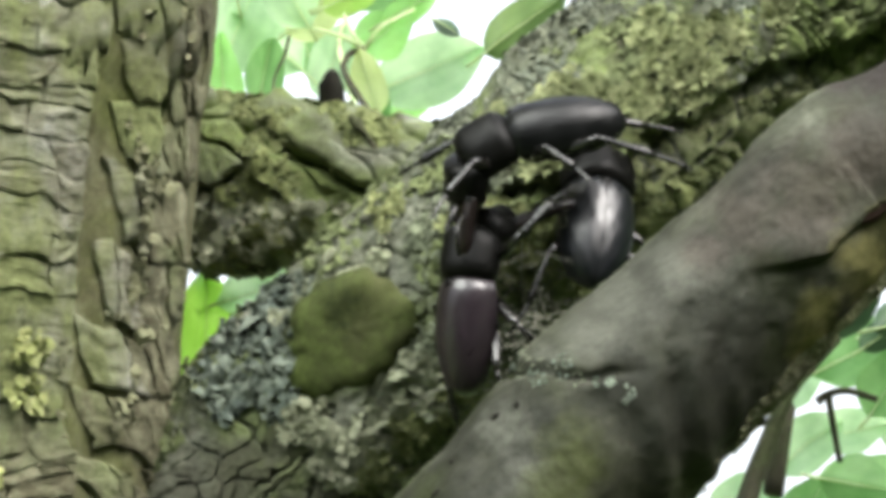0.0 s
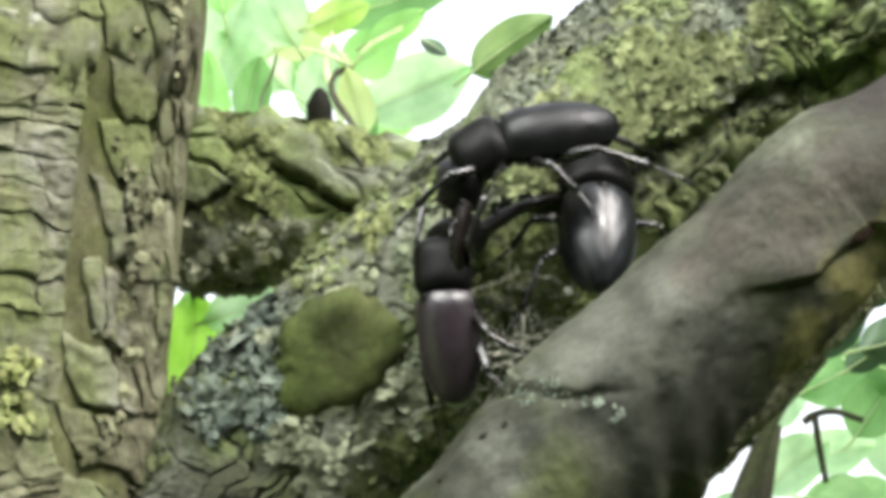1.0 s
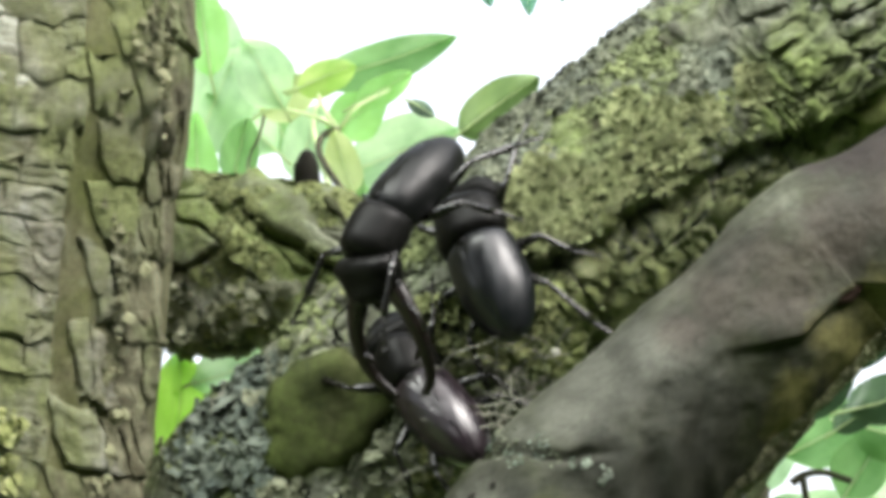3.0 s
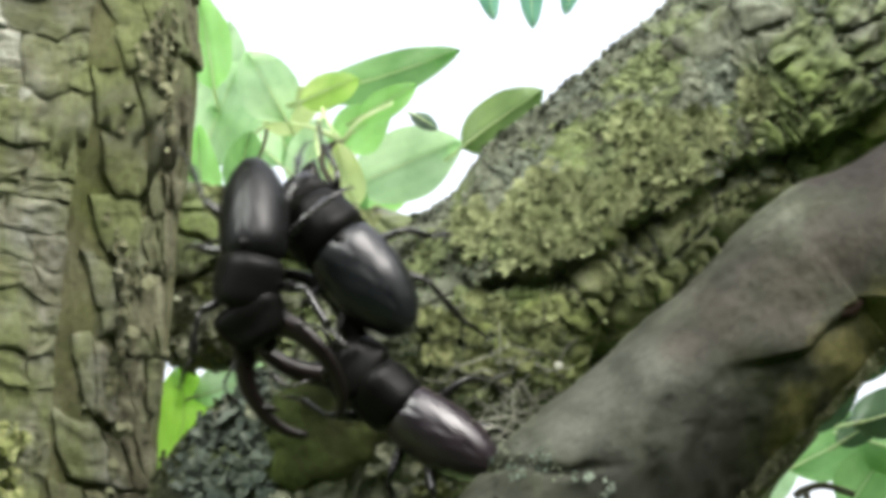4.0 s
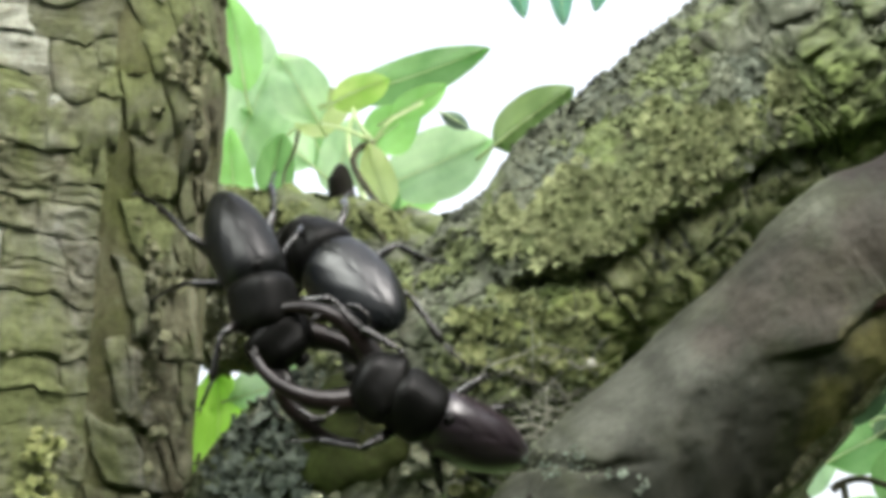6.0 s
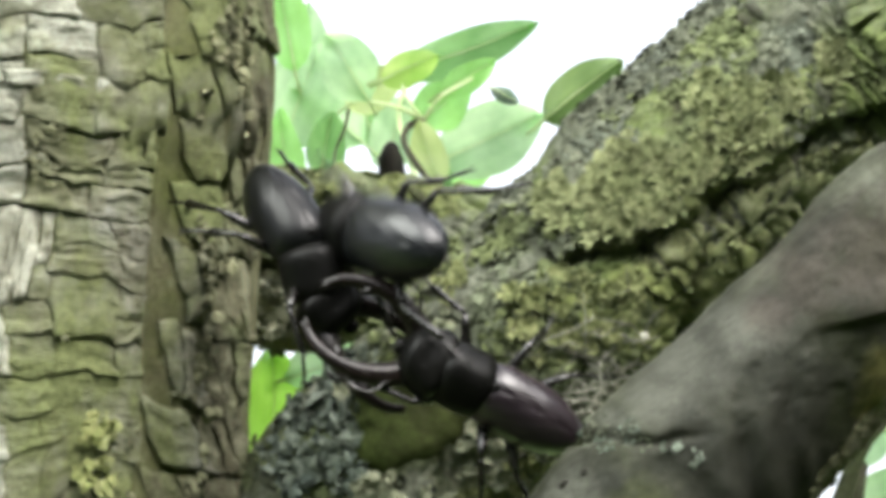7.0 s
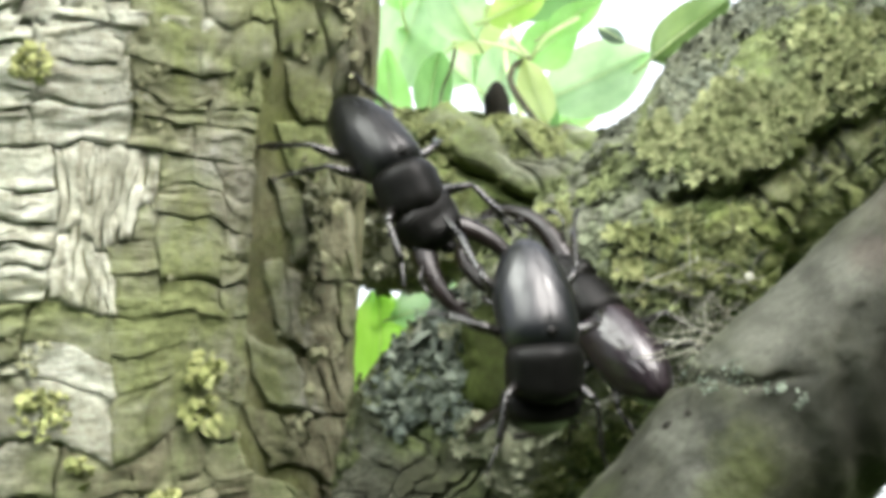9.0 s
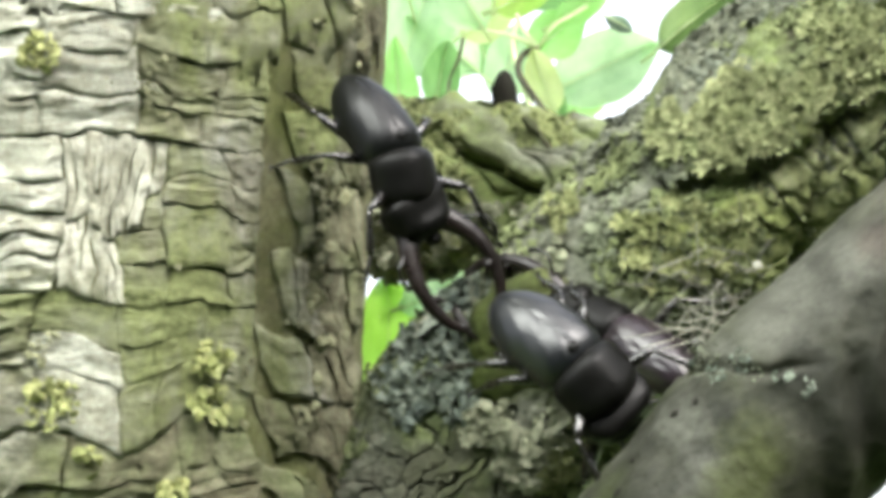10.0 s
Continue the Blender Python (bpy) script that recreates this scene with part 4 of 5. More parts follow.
def trunk_style(arc, run, rng):
    """Grey flaky plates, a peeled patch of pale inner bark, a column of olive plates beside the groove, and calmer bark
    below.
    The lit left side and the shaded low and far right bark are put into the plate colours.
    """
    a, z = arc / 0.1, float(np.interp(run, trunk_limb.run, trunk_limb.p[:, 2]))
    if 0.83 < a + 0.03 * math.sin(z * 60) < 0.98:
        return None
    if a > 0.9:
        return 0.018, 0.03, 0.0014, 0.0002, M_EDGE_SHADED if a > 1.2 or z < 1.57 else M_PLATE
    if 1.594 < z < 1.637 and 0.2 < a < 0.4 + 3 * (z - 1.594):
        return 0.0055, 0.03, 0.0011, 0.0001, M_PALEBARK
    if z > 1.635:
        return 0.03, 0.0145, 0.0015, 0.0001, M_GREY_LIT if a + rng.normal(0, 0.16) < 0.42 else M_PLATE
    if a < 0.2 + 0.5 * max(0.0, 1.58 - z):
        return 0.03, 0.0125, 0.0019, 0.0002, M_GREY_LIT if z > 1.58 and rng.uniform() < 0.85 else M_PLATE
    if z > 1.596:
        return 0.027, 0.0135, 0.0012, 0.0, M_PLATE
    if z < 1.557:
        return 0.022, 0.0115, 0.0012, 0.0001, M_EDGE_SHADED
    return 0.022, 0.015, 0.0008, -0.0002, M_GREY_LIT if rng.uniform() < 0.3 * (a < 0.35) else M_PLATE


low, dip, mid, top_run, high_run = (run_of(trunk_limb, z) for z in (1.505, 1.557, 1.594, 1.637, 1.735))
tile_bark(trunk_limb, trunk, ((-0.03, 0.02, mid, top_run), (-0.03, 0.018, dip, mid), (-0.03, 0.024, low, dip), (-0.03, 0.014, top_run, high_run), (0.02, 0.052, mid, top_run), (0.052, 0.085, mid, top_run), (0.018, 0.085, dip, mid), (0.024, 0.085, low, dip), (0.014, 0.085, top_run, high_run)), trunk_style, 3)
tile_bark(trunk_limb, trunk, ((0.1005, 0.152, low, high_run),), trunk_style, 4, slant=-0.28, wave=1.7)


def spots(*places):
    """Where lichen grows: soft round patches (x, z, radius)."""
    def want(p):
        total = np.full(len(p), -0.6)
        for x, z, r in places:
            total = np.maximum(total, 1 - np.hypot(p[:, 0] - x, p[:, 2] - z) / r)
        return total + 0.25 * rough(p, 220, 3)
    return want


lo, hi = float(row_at(trunk_limb, 2, 1.5)), float(row_at(trunk_limb, 2, 1.74))
sheet_of_lichen(trunk_limb, 20000, (lo, hi), (-0.1, 1.2), spots((-0.1165, 1.572, 0.0055), (-0.1175, 1.56, 0.006), (-0.159, 1.561, 0.0085), (-0.158, 1.66, 0.006), (-0.15, 1.545, 0.004), (-0.128, 1.535, 0.004)), 0.0012, M_TUFT, "yellow-green leafy lichen tufts on the trunk", "yellow_lichen", 21, 0.0028, tilt=0.7)
sheet_of_lichen(trunk_limb, 6000, (lo, hi), (1.0, 1.22), lambda p: -0.25 + 0.9 * rough(p * (1, 1, 0.6), 70, 3) + 0.35 * step(p[:, 2], 1.6, 1.66), 0.0012, M_CRUST, "pale crusty lichen along the trunk", "crust_lichen", 22, 0.0022, tilt=0.6)
sheet_of_lichen(trunk_limb, 6000, (lo, hi), (-0.15, 1.0), lambda p: -0.42 + 0.9 * rough(p, 55, 3), 0.0008, M_CRUST, "fine grey crusty lichen on the trunk", "crust_lichen", 23, 0.0026, tilt=0.4)

lo, hi = float(row_at(mossy_limb, 0, -0.075)), float(row_at(mossy_limb, 0, 0.19))
lo2 = float(row_at(mossy_limb, 0, 0.012))


def angle_on(p):
    """The angle round the mossy limb at which a place lies, the camera's side being zero."""
    t = np.clip(np.searchsorted(mossy_limb.p[:, 0], p[:, 0] ), 0, len(mossy_limb.r) - 1)
    d = p - mossy_limb.p[t]
    return np.arctan2((d * mossy_limb.side[t]).sum(1), (d * mossy_limb.front[t]).sum(1))


sheet_of_lichen(mossy_limb, 44000, (lo2, hi), (-1.7, 0.5), lambda p: 0.5 * step(ledge_edge(p[:, 0]) - angle_on(p), 0.0, 0.1) + 1.1 * rough(p, 60, 4) - 0.42 - 0.4 * step(p[:, 0], 0.085, 0.11) - 2 * step(0.009 - np.hypot(p[:, 0] - 0.0542, p[:, 2] - 1.66), 0.0, 0.003), 0.00078, M_LICHEN, "thick grey-green leafy lichen crust on the limb", "grey_lichen", 31, 0.0003, tilt=0.55)
sheet_of_lichen(mossy_limb, 28000, (lo2, hi), (-1.0, 0.5), lambda p: 0.75 * np.exp(-((ledge_edge(p[:, 0]) - angle_on(p) - 0.24) / 0.2) ** 2) + 0.7 * rough(p + 3, 60, 3) - 0.05 - 0.42 * (1 - step(p[:, 0], 0.02, 0.034) * (1 - step(p[:, 0], 0.074, 0.09))) - 2 * step(angle_on(p) - ledge_edge(p[:, 0]), -0.03, 0.04), 0.00085, M_YELLOW, "yellow-green lichen along the broken bark edge", "yellow_lichen", 32, 0.0006, tilt=0.55)
# Rosettes spread wider and denser than grown, to brighten the shaded fork pocket.
sheet_of_lichen(mossy_limb, 34000, (lo, hi), (-0.6, 1.3), spots((0.028, 1.59, 0.01), (0.019, 1.588, 0.009), (0.0352, 1.6, 0.009), (0.018, 1.604, 0.014), (0.008, 1.6, 0.011), (0.002, 1.594, 0.01), (0.026, 1.596, 0.009), (-0.008, 1.543, 0.01)), 0.0009, M_YELLOW, "yellowish lichen rosettes low on the limb", "yellow_lichen", 33, 0.0003, tilt=0.6)
sheet_of_lichen(mossy_limb, 11000, (lo, hi), (-1.4, 0.9), spots((-0.056, 1.569, 0.015), (-0.064, 1.561, 0.012), (-0.047, 1.582, 0.012), (-0.049, 1.556, 0.008)), 0.0015, M_TEALISH, "blue-grey leafy lichen beside the scar", "blue_grey_lichen", 34, 0.0012, tilt=0.9)
sheet_of_lichen(mossy_limb, 20000, (lo, hi), (-0.7, 1.3), spots((-0.04, 1.549, 0.008), (-0.03, 1.538, 0.01), (-0.02, 1.543, 0.01), (-0.008, 1.556, 0.009), (-0.024, 1.597, 0.009), (-0.034, 1.594, 0.007), (-0.012, 1.53, 0.008)), 0.0013, M_LOBE, "pale grey-green lichen lobes under the scar", "grey_lichen", 35, 0.0008, tilt=0.8)
sheet_of_lichen(mossy_limb, 26000, (lo, hi), (-0.9, 0.8), lambda p: 0.1 + 0.9 * rough(p + 2, 65, 4) - 3 * step(np.abs(p[:, 0] - 0.008), 0.018, 0.03), 0.0008, M_BLUISH, "dull grey lichen in the middle of the limb", "blue_grey_lichen", 41, 0.0002, tilt=0.7)
sheet_of_lichen(mossy_limb, 5000, (lo, hi), (-1.7, -0.75), lambda p: -0.02 + 0.7 * rough(p + 8, 70, 3) - 2.0 * step(p[:, 0], 0.0, 0.02), 0.0013, M_YELLOW, "moss and lichen on the limb's ridge", "yellow_lichen", 36, 0.0002, tilt=0.6)
# Pale crust, made denser and lighter to offset shade on the bough's underside.
sheet_of_lichen(bough_limb, 14000, (40, 250), (0.35, 1.7), lambda p: 0.22 + 0.9 * rough(p + 4, 55, 3), 0.0013, M_LOBE, "pale crusty lichen low on the bough", "crust_lichen", 42, 0.0, tilt=0.6)
sheet_of_lichen(bough_limb, 12000, (40, 250), (-1.5, 1.2), lambda p: -0.05 + 0.9 * rough(p, 50, 3), 0.0011, M_MOSS, "olive moss on the bough", "moss", 37, 0.0, tilt=0.5)
lo3, hi3 = float(row_at(smooth_limb, 0, 0.01)), float(row_at(smooth_limb, 0, 0.06))
sheet_of_lichen(smooth_limb, 2500, (lo3, hi3), (-1.5, -0.3), spots((0.019, 1.569, 0.005), (0.024, 1.571, 0.0035), (0.031, 1.568, 0.003), (0.035, 1.566, 0.003)), 0.0005, M_LICHEN, "grey lichen specks in the crotch of the limb", "blue_grey_lichen", 38, 0.0, tilt=0.8)

# Rim light from below and behind, laid on as pale flakes along the lower edge.
sheet_of_lichen(smooth_limb, 26000, (lo3, float(row_at(smooth_limb, 0, 0.15))), (1.0, 1.75), lambda p: 0.2 + 0.7 * rough(p, 30, 3), 0.0006, M_CRUST, "thin pale yellowish flakes painting the rim light under the smooth limb", "crust_lichen", 43, 0.0, tilt=0.3)

hi4 = float(row_at(smooth_limb, 0, 0.06))
sheet_of_lichen(smooth_limb, 5000, (float(row_at(smooth_limb, 0, -0.01)), hi4), (-1.6, 0.9), spots((0.01, 1.5655, 0.004), (0.017, 1.569, 0.004), (0.025, 1.5655, 0.003), (0.033, 1.569, 0.004), (0.042, 1.566, 0.003), (0.048, 1.562, 0.003)), 0.0008, M_TEALISH, "grey-green lichen along the seam of the limb", "grey_lichen", 54, 0.0, tilt=0.7)
# Spots added to lighten bark that lies in the ledge's shade.
sheet_of_lichen(mossy_limb, 4000, (lo, hi), (-0.3, 1.4), spots((0.065, 1.618, 0.009), (0.0767, 1.625, 0.008), (0.085, 1.635, 0.008), (0.057, 1.607, 0.008), (0.095, 1.64, 0.008)), 0.0009, M_YELLOW, "yellow-green lichen that lightens the shaded bark under the edge", "yellow_lichen", 55, 0.0006, tilt=0.5)
rosettes(mossy_limb, 2400, (lo2, hi), (-1.2, 0.5), spots((0.0143, 1.635, 0.008), (0.029, 1.638, 0.01), (0.0385, 1.643, 0.011), (0.0327, 1.6275, 0.008), (0.0433, 1.634, 0.009), (0.0561, 1.645, 0.009), (0.0669, 1.66, 0.011), (0.0728, 1.651, 0.009), (0.084, 1.663, 0.006), (0.097, 1.671, 0.006)), 0.0034, M_PALELEAF, "pale yellow-green leafy lichen rosettes on the limb", "leafy_lichen", 61, 0.0022)
# More leafy lichen in the fork pocket, also there to lift its shade.
rosettes(mossy_limb, 2400, (lo, hi), (-1.2, 1.3), spots((0.0165, 1.608, 0.007), (0.034, 1.603, 0.008), (0.006, 1.602, 0.008), (-0.0178, 1.611, 0.006), (0.0194, 1.608, 0.008), (0.0297, 1.6003, 0.009), (0.022, 1.595, 0.009), (0.012, 1.59, 0.007)), 0.003, M_SULPHUR, "yellowish leafy lichen low on the limb", "leafy_lichen", 62, 0.0024)
rosettes(mossy_limb, 2200, (lo, hi), (-0.4, 1.5), spots((0.001, 1.553, 0.007), (-0.008, 1.547, 0.007), (-0.015, 1.539, 0.007), (0.004, 1.563, 0.005), (-0.022, 1.532, 0.006)), 0.0028, M_SULPHUR, "yellowish leafy lichen in the crotch under the scar", "leafy_lichen", 64, 0.0022)
# Yellowish lichen with extra cover, brightening the bough's shaded underside.
rosettes(bough_limb, 420, (40, 250), (0.45, 1.75), lambda p: 0.15 + 0.9 * rough(p + 9, 60, 3), 0.003, M_SULPHUR, "yellowish leafy lichen under the bough", "leafy_lichen", 65, 0.001)
rosettes(mossy_limb, 2200, (lo, hi), (-0.9, 1.3), spots((-0.0346, 1.595, 0.0075), (-0.0434, 1.55, 0.0065), (-0.0357, 1.54, 0.0065), (-0.0254, 1.542, 0.007), (-0.0055, 1.567, 0.0055), (0.0016, 1.554, 0.006), (-0.0164, 1.553, 0.0055), (-0.048, 1.583, 0.005), (-0.02, 1.595, 0.005)), 0.0026, M_LOBE, "pale grey frilled lichen round the scar", "leafy_lichen", 63, 0.0024)

# plates of the mossy limb, on its open side under the broken edge
def limb_style(arc, run, rng):
    x = float(np.interp(run, mossy_limb.run, mossy_limb.p[:, 0]))
    edge = float(ledge_edge(x)) * 0.0435
    if x < 0.02 or arc < edge + 0.005 or arc > 0.05 or (x < 0.045 and rng.uniform() < 0.25):
        return None
    return 0.023, 0.026, 0.0013, 0.0003, M_LIMB if x > 0.1 and rng.uniform() < 0.6 else M_SCALE


def crown_style(arc, run, rng):
    """Dark thick plates where the limb runs out of sight, above the edge."""
    x = float(np.interp(run, mossy_limb.run, mossy_limb.p[:, 0]))
    return (0.02, 0.02, 0.0030, 0.0011, M_LIMB) if x > 0.098 + rng.normal(0, 0.006) else None


span = [float(np.interp(x, mossy_limb.p[:, 0], mossy_limb.run)) for x in (0.0, 0.19)]
tile_bark(mossy_limb, mossy, ((-0.016, 0.055, *span),), limb_style, 11, name="bark_scale")
tile_bark(mossy_limb, mossy, ((-0.06, 0.016, *span),), crown_style, 12, name="bark_scale")

# knots, pits and ridges of the smooth limb
def boss(limb, parent, x, ang, wide, tall, high, material, name, label, seed):
    """A low swelling or pit rim on a limb."""
    rng = np.random.default_rng(seed)
    t, turn = float(row_at(limb, 0, x)), rng.uniform(0, 6.3)
    p, o, d = (Vector(q[0]) for q in limb.surface(np.array([t]), np.array([ang])))
    s = o.cross(d).normalized()
    verts, faces = [], []
    for i in range(6):
        for j in range(16):
            g = 2 * math.pi * j / 16
            q = (1 - i / 5.5) * (1 + 0.18 * math.sin(2 * g + turn) + 0.1 * math.sin(5 * g + turn))
            lift = high * (math.sin(i / 5 * math.pi * 0.62) - 0.25)
            verts.append(p + d * (wide * q * math.cos(g)) + s * (tall * q * math.sin(g)) + o * lift)
    faces = [(i * 16 + j, i * 16 + (j + 1) % 16, (i + 1) * 16 + (j + 1) % 16, (i + 1) * 16 + j) for i in range(5) for j in range(16)]
    part(name, mesh_of(name, verts, faces + [tuple(range(80, 96))], material), parent, label)


boss(smooth_limb, smooth, 0.1085, 0.27, 0.0048, 0.0026, 0.0008, M_WOUND, "knot", "red-brown wound at the fold of bark", 1)
for k, (x, ang, w) in enumerate(((0.0185, -1.2, 0.0022), (0.0345, -0.98, 0.0017), (0.0285, -1.1, 0.0014), (0.0245, -0.95, 0.0019), (0.038, -0.85, 0.0014))):
    boss(smooth_limb, smooth, x, ang, w, w * 0.8, 0.0009, M_PIT, "knot", "small dark pit in the bark", 5 + k)
rng = np.random.default_rng(19)

# dry fibres and frass wedged between the limbs
verts, faces = [], []
for k in range(100):
    c = Vector((0.028 + rng.normal(0, 0.01), 0.802 + rng.uniform(-0.012, 0.006), 1.578 + rng.normal(0, 0.011)))
    d = Vector((rng.normal(0, 1), rng.normal(0, 0.4), rng.normal(0, 0.55))).normalized() * rng.uniform(0.004, 0.011)
    bend = Vector(rng.normal(0, 0.0022, 3))
    v, f = loop_tube([c - d, c + bend, c + d], [0.00016, 0.00024, 0.00012], 5)
    faces += [tuple(q + len(verts) for q in g) for g in f]
    verts += v
crumbs = [Vector((0.024 + rng.normal(0, 0.009), 0.806 + rng.uniform(-0.008, 0.004), 1.572 + rng.normal(0, 0.011))) for k in range(160)]
v, f = flakes(crumbs, [(0, -1, 0.3)] * 160, 0.0006 * rng.lognormal(0, 0.4, 160), rng, 0.9, 5)
faces += [tuple(q + len(verts) for q in g) for g in f]
verts += v
tagged(new("dry_fibres", mesh_of("dry_fibres", verts, faces, M_FIBRE)), "dry plant fibres and crumbs wedged between the limbs", "litter", kind="stuff")

# ---- what moves ----
def motions():
    walk(beetle_low, [
        (0.0, grip((0.0068, 1.5579), (0.0086, 1.5918), 0.792, -56, 0.0000)),
        (0.3, grip((0.0066, 1.5590), (0.0065, 1.5930), 0.792, -56, 0.0000)),
        (0.6, grip((0.0065, 1.5598), (0.0052, 1.5937), 0.792, -56, 0.0000)),
        (1.0, grip((0.0081, 1.5603), (0.0048, 1.5941), 0.792, -56, 0.0000)),
        (1.2, grip((0.0076, 1.5629), (0.0061, 1.5968), 0.792, -56, 0.0000)),
        (1.5, grip((0.0067, 1.5646), (0.0039, 1.5985), 0.792, -56, 0.0000)),
        (1.8, grip((0.0095, 1.5622), (0.0058, 1.5919), 0.7918, -46, -0.0162)),
        (2.0, grip((0.0116, 1.5596), (0.0073, 1.5881), 0.7899, -38, -0.0181)),
        (2.2, grip((0.0103, 1.5611), (0.0051, 1.5898), 0.7905, -28, -0.0175)),
        (2.5, grip((0.0137, 1.5626), (-0.0001, 1.5888), 0.7912, -14, -0.0168)),
        (3.0, grip((0.0182, 1.5624), (-0.0009, 1.5846), 0.7906, 0, -0.0174)),
        (3.2, grip((0.0193, 1.5632), (-0.0007, 1.5849), 0.7912, 4, -0.0168)),
        (3.8, grip((0.0189, 1.5650), (-0.0052, 1.5828), 0.7919, 8, -0.0161)),
        (4.3, grip((0.0197, 1.5655), (-0.0070, 1.5811), 0.792, 10, 0.0142)),
        (5.0, grip((0.0203, 1.5661), (-0.0057, 1.5810), 0.7921, 12, 0.0161)),
        (5.5, grip((0.0219, 1.5659), (-0.0050, 1.5776), 0.7933, 12, 0.0173)),
        (5.7, grip((0.0198, 1.5666), (-0.0069, 1.5782), 0.7936, 12, 0.0176)),
        (6.2, grip((0.0188, 1.5665), (-0.0071, 1.5805), 0.793, 12, 0.0170)),
        (6.8, grip((0.0177, 1.5664), (-0.0078, 1.5825), 0.792, 14, 0.0157)),
        (7.5, grip((0.0172, 1.5615), (-0.0081, 1.5757), 0.7953, 16, -0.0177)),
        (8.0, grip((0.0138, 1.5577), (-0.0072, 1.5784), 0.7961, 16, -0.0169)),
        (8.4, grip((0.0141, 1.5592), (-0.0061, 1.5808), 0.7961, 12, -0.0169)),
        (8.7, grip((0.0164, 1.5618), (-0.0024, 1.5846), 0.7962, 8, -0.0168)),
        (9.0, grip((0.0145, 1.5594), (-0.0041, 1.5813), 0.7949, 6, -0.0181)),
        (9.3, grip((0.0152, 1.5569), (-0.0051, 1.5765), 0.7941, 5, -0.0189)),
        (9.6, grip((0.0193, 1.5563), (-0.0023, 1.5713), 0.7915, 5, -0.0215)),
        (10.0, grip((0.0210, 1.5589), (-0.0014, 1.5736), 0.7951, 5, -0.0209)),
    ])
    walk(beetle_high, [
        (0.0, grip((0.0521, 1.6358), (0.0185, 1.6305), 0.79, 72, 0.0000)),
        (0.3, grip((0.0514, 1.6378), (0.0179, 1.6320), 0.79, 74, 0.0000)),
        (0.6, grip((0.0512, 1.6392), (0.0178, 1.6331), 0.79, 75, 0.0000)),
        (1.0, grip((0.0537, 1.6398), (0.0201, 1.6347), 0.79, 75, 0.0000)),
        (1.2, grip((0.0522, 1.6417), (0.0191, 1.6339), 0.79, 75, 0.0000)),
        (1.5, grip((0.0557, 1.6391), (0.0231, 1.6295), 0.79, 72, 0.0000)),
        (1.8, grip((0.0532, 1.6318), (0.0205, 1.6236), 0.79, 70, 0.0043)),
        (2.0, grip((0.0451, 1.6247), (0.0162, 1.6166), 0.7899, 68, 0.0159)),
        (2.2, grip((0.0360, 1.6272), (0.0070, 1.6204), 0.7903, 66, 0.0163)),
        (2.5, grip((0.0166, 1.6417), (-0.0073, 1.6247), 0.7912, 62, 0.0172)),
        (2.7, grip((0.0164, 1.6433), (-0.0094, 1.6250), 0.79, 60, 0.0125)),
        (3.0, grip((0.0108, 1.6521), (-0.0089, 1.6299), 0.7906, 58, 0.0166)),
        (3.2, grip((0.0098, 1.6509), (-0.0110, 1.6281), 0.7899, 55, 0.0141)),
        (3.6, grip((-0.0163, 1.6543), (-0.0289, 1.6274), 0.7926, 40, 0.0166)),
        (3.95, grip((-0.0425, 1.6525), (-0.0440, 1.6230), 0.794, 20, 0.0170)),
        (4.3, grip((-0.0616, 1.6490), (-0.0545, 1.6205), 0.7942, 0, 0.0172)),
        (4.5, grip((-0.0604, 1.6494), (-0.0538, 1.6208), 0.7941, -5, 0.0171)),
        (5.0, grip((-0.0575, 1.6508), (-0.0516, 1.6223), 0.7945, -8, 0.0175)),
        (5.3, grip((-0.0625, 1.6449), (-0.0536, 1.6177), 0.7954, -8, 0.0184)),
        (5.5, grip((-0.0660, 1.6403), (-0.0540, 1.6150), 0.7964, -8, 0.0194)),
        (5.7, grip((-0.0663, 1.6416), (-0.0546, 1.6153), 0.7972, -10, 0.0182)),
        (6.2, grip((-0.0677, 1.6423), (-0.0533, 1.6173), 0.8019, -20, 0.0179)),
        (6.8, grip((-0.0689, 1.6430), (-0.0528, 1.6185), 0.8072, -32, 0.0172)),
        (7.0, grip((-0.0716, 1.6448), (-0.0556, 1.6200), 0.8089, -38, 0.0169)),
        (7.5, grip((-0.0762, 1.6461), (-0.0576, 1.6239), 0.8098, -38, 0.0178)),
        (8.0, grip((-0.0795, 1.6439), (-0.0585, 1.6248), 0.8107, -40, 0.0187)),
        (8.4, grip((-0.0794, 1.6458), (-0.0573, 1.6267), 0.8093, -40, 0.0173)),
        (8.7, grip((-0.0772, 1.6481), (-0.0547, 1.6285), 0.8082, -40, 0.0162)),
        (9.0, grip((-0.0781, 1.6472), (-0.0585, 1.6256), 0.8095, -40, 0.0175)),
        (9.3, grip((-0.0778, 1.6478), (-0.0588, 1.6258), 0.8097, -40, 0.0177)),
        (9.6, grip((-0.0786, 1.6484), (-0.0604, 1.6258), 0.8098, -40, 0.0178)),
        (10.0, grip((-0.0789, 1.6505), (-0.0614, 1.6271), 0.8095, -40, 0.0175)),
    ])
